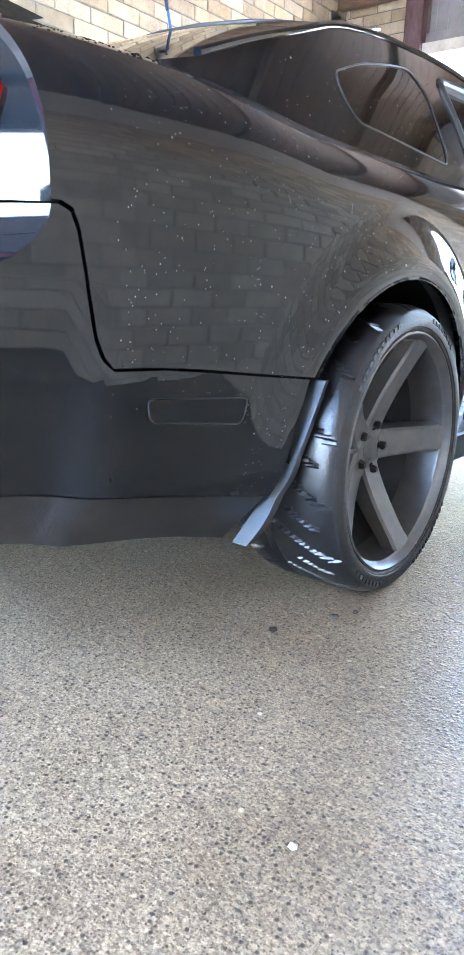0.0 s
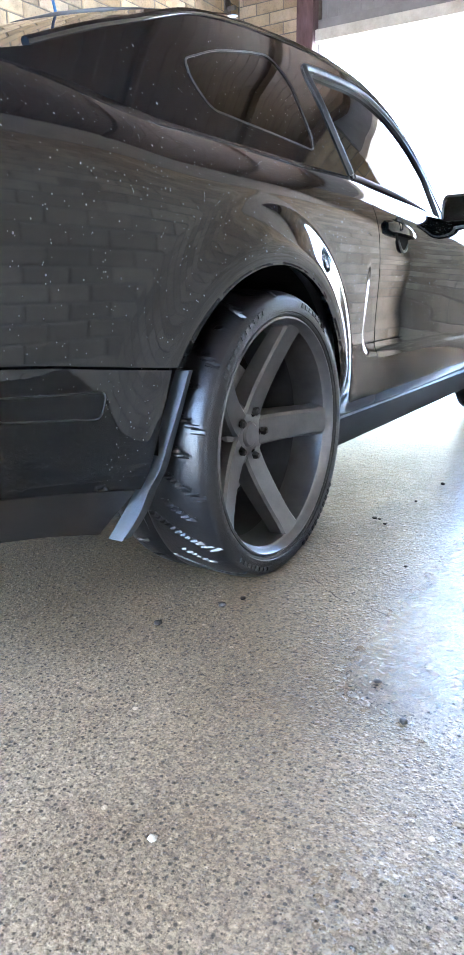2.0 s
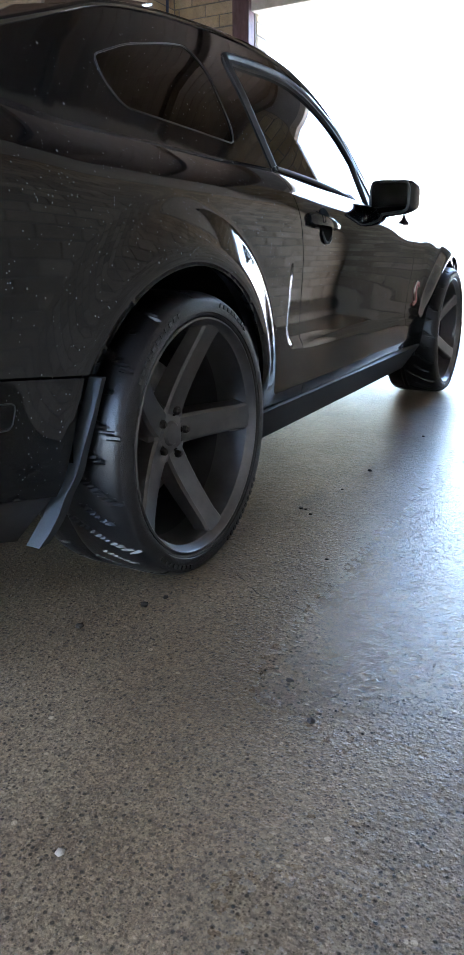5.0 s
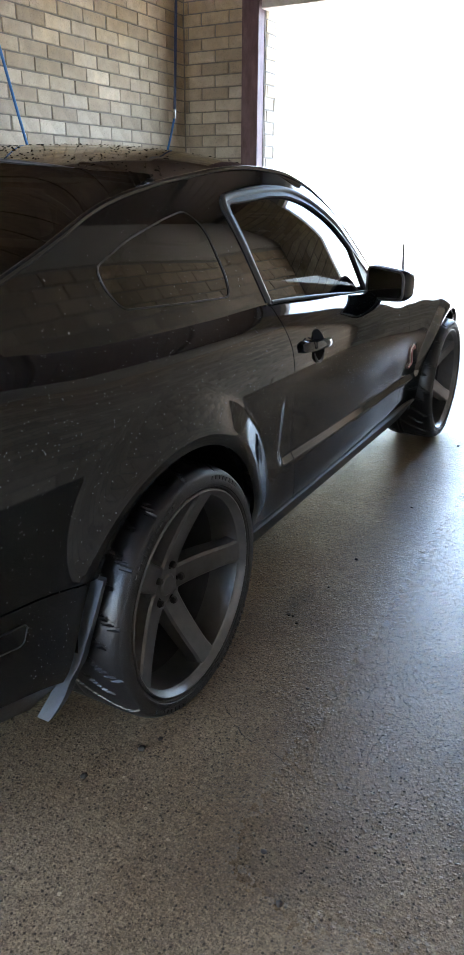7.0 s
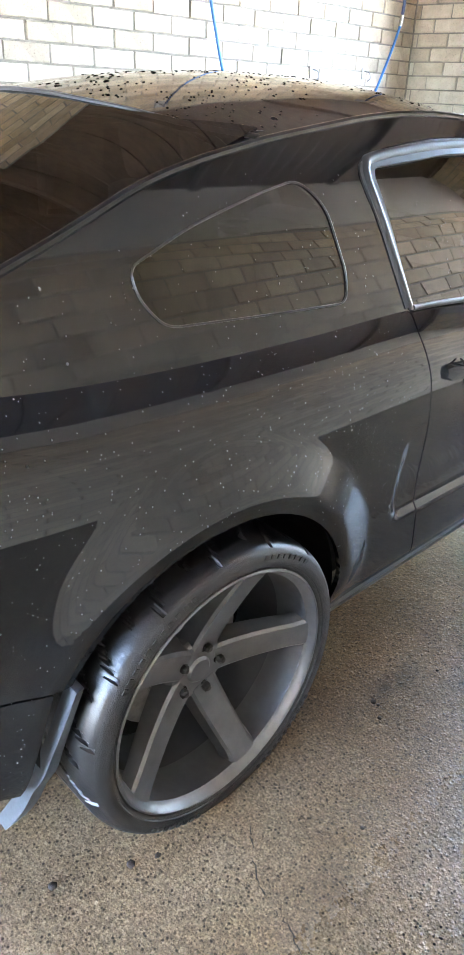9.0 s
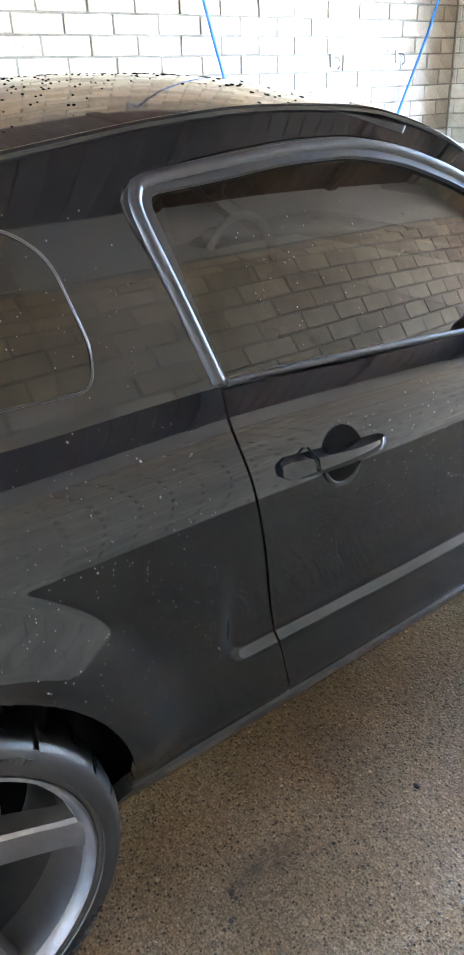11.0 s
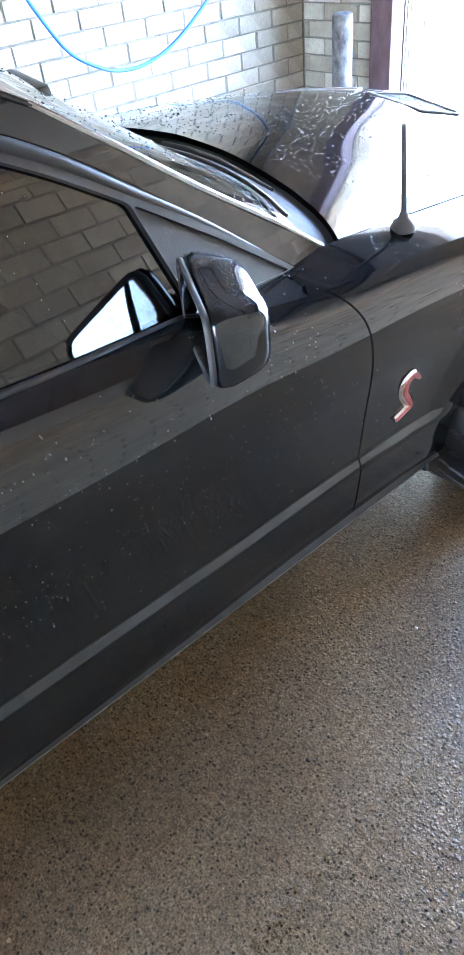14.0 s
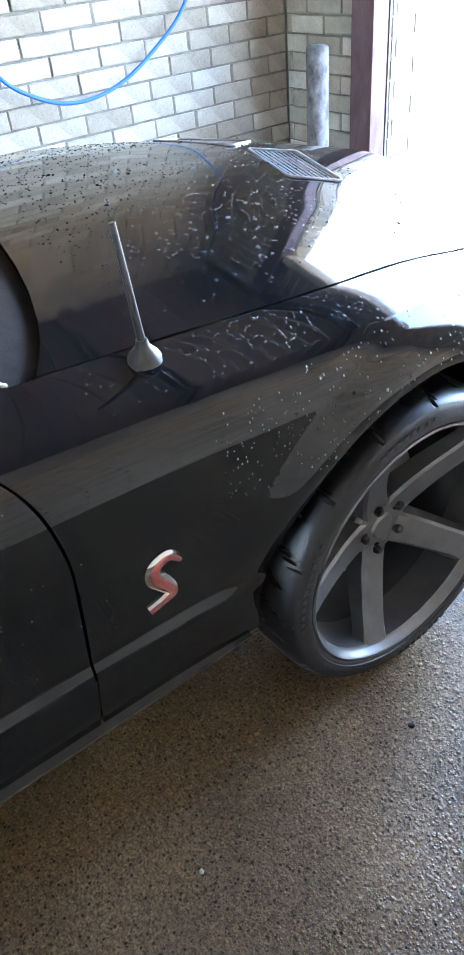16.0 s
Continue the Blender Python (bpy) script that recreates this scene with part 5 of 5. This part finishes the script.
def aerial_and_badges():
    base = Vector((side(2.272, belt(2.272)) - 0.070, 2.272, belt(2.272) + 0.028))
    bm = bmesh.new()
    revolve(bm, [(-0.004, 0.0), (-0.004, 0.026), (0.006, 0.026), (0.013, 0.022), (0.024, 0.011), (0.034, 0.009), (0.036, 0.0)], 28, "Z", base)
    foot = part("aerial", bm, GREYPLASTIC, car, "short black aerial on a round grey foot", 40)
    bm = bmesh.new()
    tube(bm, [base + Vector((0, 0, 0.03)), base + Vector((-0.002, -0.004, 0.10)), base + Vector((-0.006, -0.010, 0.205))], 0.0065, 10, 0.0048)
    part("aerial_mast", bm, GREYPLASTIC, foot, smooth=60)
    for s in (1, -1):
        path = curve_through([(2.215, 0.600, 0), (2.195, 0.618, 0), (2.172, 0.607, 0), (2.170, 0.582, 0), (2.186, 0.556, 0), (2.198, 0.533, 0), (2.178, 0.523, 0), (2.150, 0.515, 0)], 6)
        bm, core = bmesh.new(), bmesh.new()
        n = len(path) - 1
        for k_bm, grow, lift in ((bm, 1.0, 0.0), (core, 0.55, 0.0035)):
            rows = []
            for i, p in enumerate(path):
                t = i / n
                d = (path[min(i + 1, n)] - path[max(i - 1, 0)]).normalized()
                nrm = Vector((-d.y, d.x, 0))
                wd = grow * (0.006 + 0.009 * math.sin(math.pi * min(1, t * 1.15)) ** 1.0 + 0.002)
                rows.append([k_bm.verts.new((s * (side(*q[:2]) + o + lift), q[0], q[1])) for q, o in ((p + nrm * wd, 0.001), (p + nrm * wd * 0.6, 0.006), (p - nrm * wd * 0.6, 0.006), (p - nrm * wd, 0.001))])
            for a, b in zip(rows, rows[1:]):
                for j in range(3):
                    k_bm.faces.new((a[j], a[j + 1], b[j + 1], b[j]))
            k_bm.faces.new(rows[0])
            k_bm.faces.new(rows[-1])
        badge = part("wing_badge", bm, CHROME, car, "chrome and red curved wing badge", 50)
        part("badge_inlay", core, REDENAMEL, badge, "ribbed red enamel", 50)


for sign in (1, -1):
    car_side(sign)
car_top()
car_ends()
car_inside()
make_wheels()
aerial_and_badges()


# ---- water, grit and marks ----
def drop_points(radius, height, sides=6):
    """A flattened bead of water: a rim, an inner ring and a crown."""
    ring = [(radius * math.cos(k * 2 * math.pi / sides), radius * math.sin(k * 2 * math.pi / sides), 0.0) for k in range(sides)]
    upper = [(0.72 * x, 0.72 * y, 0.72 * height) for x, y, _ in ring]
    return ring + upper + [(0, 0, height)]


DROP_FACES = [(k, (k + 1) % 6, 6 + (k + 1) % 6, 6 + k) for k in range(6)] + [(6 + k, 6 + (k + 1) % 6, 12) for k in range(6)]


def beads(name, label, spots, parent, water=None):
    """Beads of water as one mesh: each spot is a place, a normal, a radius and a stretch."""
    verts, faces = [], []
    for p, n, r, long in spots:
        q = Vector(n).to_track_quat("Z", "Y").to_matrix()
        base = len(verts)
        for x, y, z in drop_points(r, r * 0.5):
            verts.append(Vector(p) + q @ Vector((x, y * long, z)))
        faces += [[base + i for i in f] for f in DROP_FACES]
    me = bpy.data.meshes.new(name)
    me.from_pydata(verts, [], faces)
    me.materials.append(water or WATER)
    me.shade_smooth()
    ob = new(name, me)
    ob.parent = parent
    return tagged(ob, label, kind="stuff")


def scatter(count, a, b, place, size, seed, long=1.0, keep=None):
    """Random spots on a surface place(u, v) for u in a and v in b."""
    rnd = random.Random(seed)
    out = []
    e = 0.002
    while len(out) < count:
        u, v = rnd.uniform(*a), rnd.uniform(*b)
        if keep and not keep(u, v, rnd):
            continue
        p = Vector(place(u, v))
        n = (Vector(place(u + e, v)) - p).cross(Vector(place(u, v + e)) - p).normalized()
        out.append((p, n, size * rnd.uniform(0.45, 1.0) * (1.7 if rnd.random() < 0.04 else 1.0), rnd.uniform(1.0, long)))
    return out


def outward(spots, towards):
    return [(p, n if n.dot(Vector(towards)) > 0 else -n, r, k) for p, n, r, k in spots]


def clump(scale, level):
    return lambda u, v, rnd: noise.noise(Vector((u * scale, v * scale, 3.7))) > level - rnd.random() * 0.5


spots = scatter(1900, (-0.66, 0.69), (2.31, 3.2), lambda x, y: (x, y, hood_z(x, y)), 0.0028, 5, 1.25, clump(4, 0.0))
spots += scatter(420, (0.0, 1.0), (2.15, 3.1), lambda q, y: shoulder_top(q, y), 0.0021, 6, 1.3, clump(5, 0.1))
spots += scatter(800, (-0.6, 0.6), (0.22, 1.40), lambda x, y: (x, y, roof_z(x, y)), 0.0036, 7, 2.6, clump(4, 0.2))
spots += scatter(700, (-0.62, 0.66), (1.65, 2.05), lambda x, y: (x, y, screen_z(x, y)), 0.0028, 8, 1.3)
spots += scatter(1100, (-0.70, 0.70), (0.0, 1.0), lambda x, t: (x, screen_foot(abs(x)) - 0.075 * t, screen_z(x, screen_foot(abs(x)) - 0.075 * t)), 0.0026, 18, 1.4)
spots += scatter(120, (0.0, 1.0), (-0.85, -0.42), lambda q, y: shoulder_top(q, y), 0.003, 9, 1.4)
rnd = random.Random(21)
for k in range(420):
    u, v = rnd.uniform(-0.9, 0.95), rnd.uniform(-0.8, 0.9)
    bulge = 1.0 if v < 0 else 1.0 - 0.22 * v
    top = max(0.0, 1 - abs(u) ** 6 - abs(v) ** 6) ** (1 / 6)
    p = Vector(mirror_at(1, 0.115 * u * bulge, (0.07 if v > 0 else 0.03) * v, (0.070 - 0.008 * u) * top * bulge))
    spots.append((p, Vector((0.2 * u, 0.4 * v, 1)).normalized(), rnd.uniform(0.0008, 0.0014), 1.2))
beads("water_film", "clear water beads on the black paint", outward(spots, (0, 0, 1)), car)
side_spots = scatter(720, (-0.80, 0.60), (0.50, 1.02), lambda y, z: (side(y, z), y, z), 0.00145, 11, 1.5, lambda y, z, rnd: math.hypot(y, z - 0.355) > 0.40)
side_spots += scatter(150, (1.2, 2.1), (0.5, 0.9), lambda y, z: (side(y, z), y, z), 0.0019, 32, 1.4, clump(4, 0.1))
side_spots += scatter(260, (0.8, 2.0), (0.62, 0.93), lambda y, z: (side(y, z), y, z), 0.0017, 12, 1.6, clump(3, 0.15))
side_spots += scatter(240, (2.3, 2.95), (0.66, 0.83), lambda y, z: (side(y, z), y, z), 0.0022, 13, 1.6, lambda y, z, rnd: math.hypot(y - 2.745, z - 0.355) > 0.39)
side_spots += scatter(45, (-0.50, -0.36), (0.26, 0.50), lambda y, z: (side(y, z), y, z), 0.0016, 16, 1.3, lambda y, z, rnd: z > 0.33 and y < -0.40)
side_spots += scatter(110, (-0.3, 0.58), (1.02, 1.30), lambda y, z: (house(y, z), y, z), 0.0016, 14, 1.4, lambda y, z, rnd: z < 1.26 + 0.32 * (y - 0.1))
side_spots += scatter(90, (0.8, 1.5), (1.0, 1.25), lambda y, z: (house(y, z) - 0.0075, y, z), 0.0015, 15, 1.4, lambda y, z, rnd: z < 1.27 - 0.25 * max(0, y - 1.1))
beads("water_spray", "fine water droplets on the side panels", outward(side_spots, (1, 0, 0)), car, GLINT_WATER)


def pebble(radius, seed):
    bm = bmesh.new()
    bmesh.ops.create_icosphere(bm, subdivisions=1, radius=radius)
    rnd = random.Random(seed)
    for v in bm.verts:
        v.co *= rnd.uniform(0.75, 1.15)
        v.co.z = max(v.co.z * 0.55, -radius * 0.3)
    return bm


GRIT = make_rough("dark_grit", (0.012, 0.010, 0.008), (0.04, 0.033, 0.026), 60.0, 0.9)
for k, (x, y, r) in enumerate([(0.925, -0.23, 0.011), (0.856, -0.375, 0.011), (0.948, -0.176, 0.008), (1.004, 0.53, 0.006), (0.99, 0.529, 0.009), (1.034, 0.495, 0.006), (1.053, 1.018, 0.010), (1.038, 0.768, 0.006), (1.339, -0.355, 0.008), (1.087, 2.593, 0.009), (1.42, -0.45, 0.009), (1.10, 1.62, 0.007), (1.20, 0.20, 0.006), (1.33, 1.30, 0.005)]):
    ob = tagged(part("grit", pebble(r, k), GRIT, smooth=60), "small dark crumb of grit on the wet floor", "grit", "grit on the floor")
    ob.location = (x, y, r * 0.28)
    ob.rotation_euler = (0, 0, k * 1.3)
PALE = make_rough("pale_stone", (0.3, 0.265, 0.22), (0.42, 0.38, 0.32), 60.0, 0.8)
for k, (x, y, r) in enumerate([(1.23, -0.867, 0.009), (1.046, 2.067, 0.006)]):
    ob = tagged(part("pebble", pebble(r, k + 40), PALE, smooth=60), "small pale pebble set in the floor", "pebble", "pebbles in the floor")
    ob.location = (x, y, -r * 0.12)
# the crack that runs out from beside the rear wheel
bm = bmesh.new()
rnd = random.Random(3)
track = curve_through([(1.03, 0.02, 0), (1.10, -0.04, 0), (1.165, -0.076, 0), (1.22, -0.078, 0), (1.264, -0.092, 0), (1.328, -0.118, 0), (1.42, -0.10, 0), (1.52, -0.14, 0)], 7)
prev = None
for k, p in enumerate(track):
    wd = 0.0006 + 0.0012 * rnd.random()
    q = p + Vector((rnd.uniform(-0.004, 0.004), rnd.uniform(-0.004, 0.004), 0.0008))
    pair = [bm.verts.new(q + Vector((0.3 * o, o, 0))) for o in (wd, -wd)]
    if prev and rnd.random() < 0.75:
        bm.faces.new((prev[0], prev[1], pair[1], pair[0]))
    prev = pair
part("floor_crack", bm, GRIT, floor, "thin dark crack in the concrete")


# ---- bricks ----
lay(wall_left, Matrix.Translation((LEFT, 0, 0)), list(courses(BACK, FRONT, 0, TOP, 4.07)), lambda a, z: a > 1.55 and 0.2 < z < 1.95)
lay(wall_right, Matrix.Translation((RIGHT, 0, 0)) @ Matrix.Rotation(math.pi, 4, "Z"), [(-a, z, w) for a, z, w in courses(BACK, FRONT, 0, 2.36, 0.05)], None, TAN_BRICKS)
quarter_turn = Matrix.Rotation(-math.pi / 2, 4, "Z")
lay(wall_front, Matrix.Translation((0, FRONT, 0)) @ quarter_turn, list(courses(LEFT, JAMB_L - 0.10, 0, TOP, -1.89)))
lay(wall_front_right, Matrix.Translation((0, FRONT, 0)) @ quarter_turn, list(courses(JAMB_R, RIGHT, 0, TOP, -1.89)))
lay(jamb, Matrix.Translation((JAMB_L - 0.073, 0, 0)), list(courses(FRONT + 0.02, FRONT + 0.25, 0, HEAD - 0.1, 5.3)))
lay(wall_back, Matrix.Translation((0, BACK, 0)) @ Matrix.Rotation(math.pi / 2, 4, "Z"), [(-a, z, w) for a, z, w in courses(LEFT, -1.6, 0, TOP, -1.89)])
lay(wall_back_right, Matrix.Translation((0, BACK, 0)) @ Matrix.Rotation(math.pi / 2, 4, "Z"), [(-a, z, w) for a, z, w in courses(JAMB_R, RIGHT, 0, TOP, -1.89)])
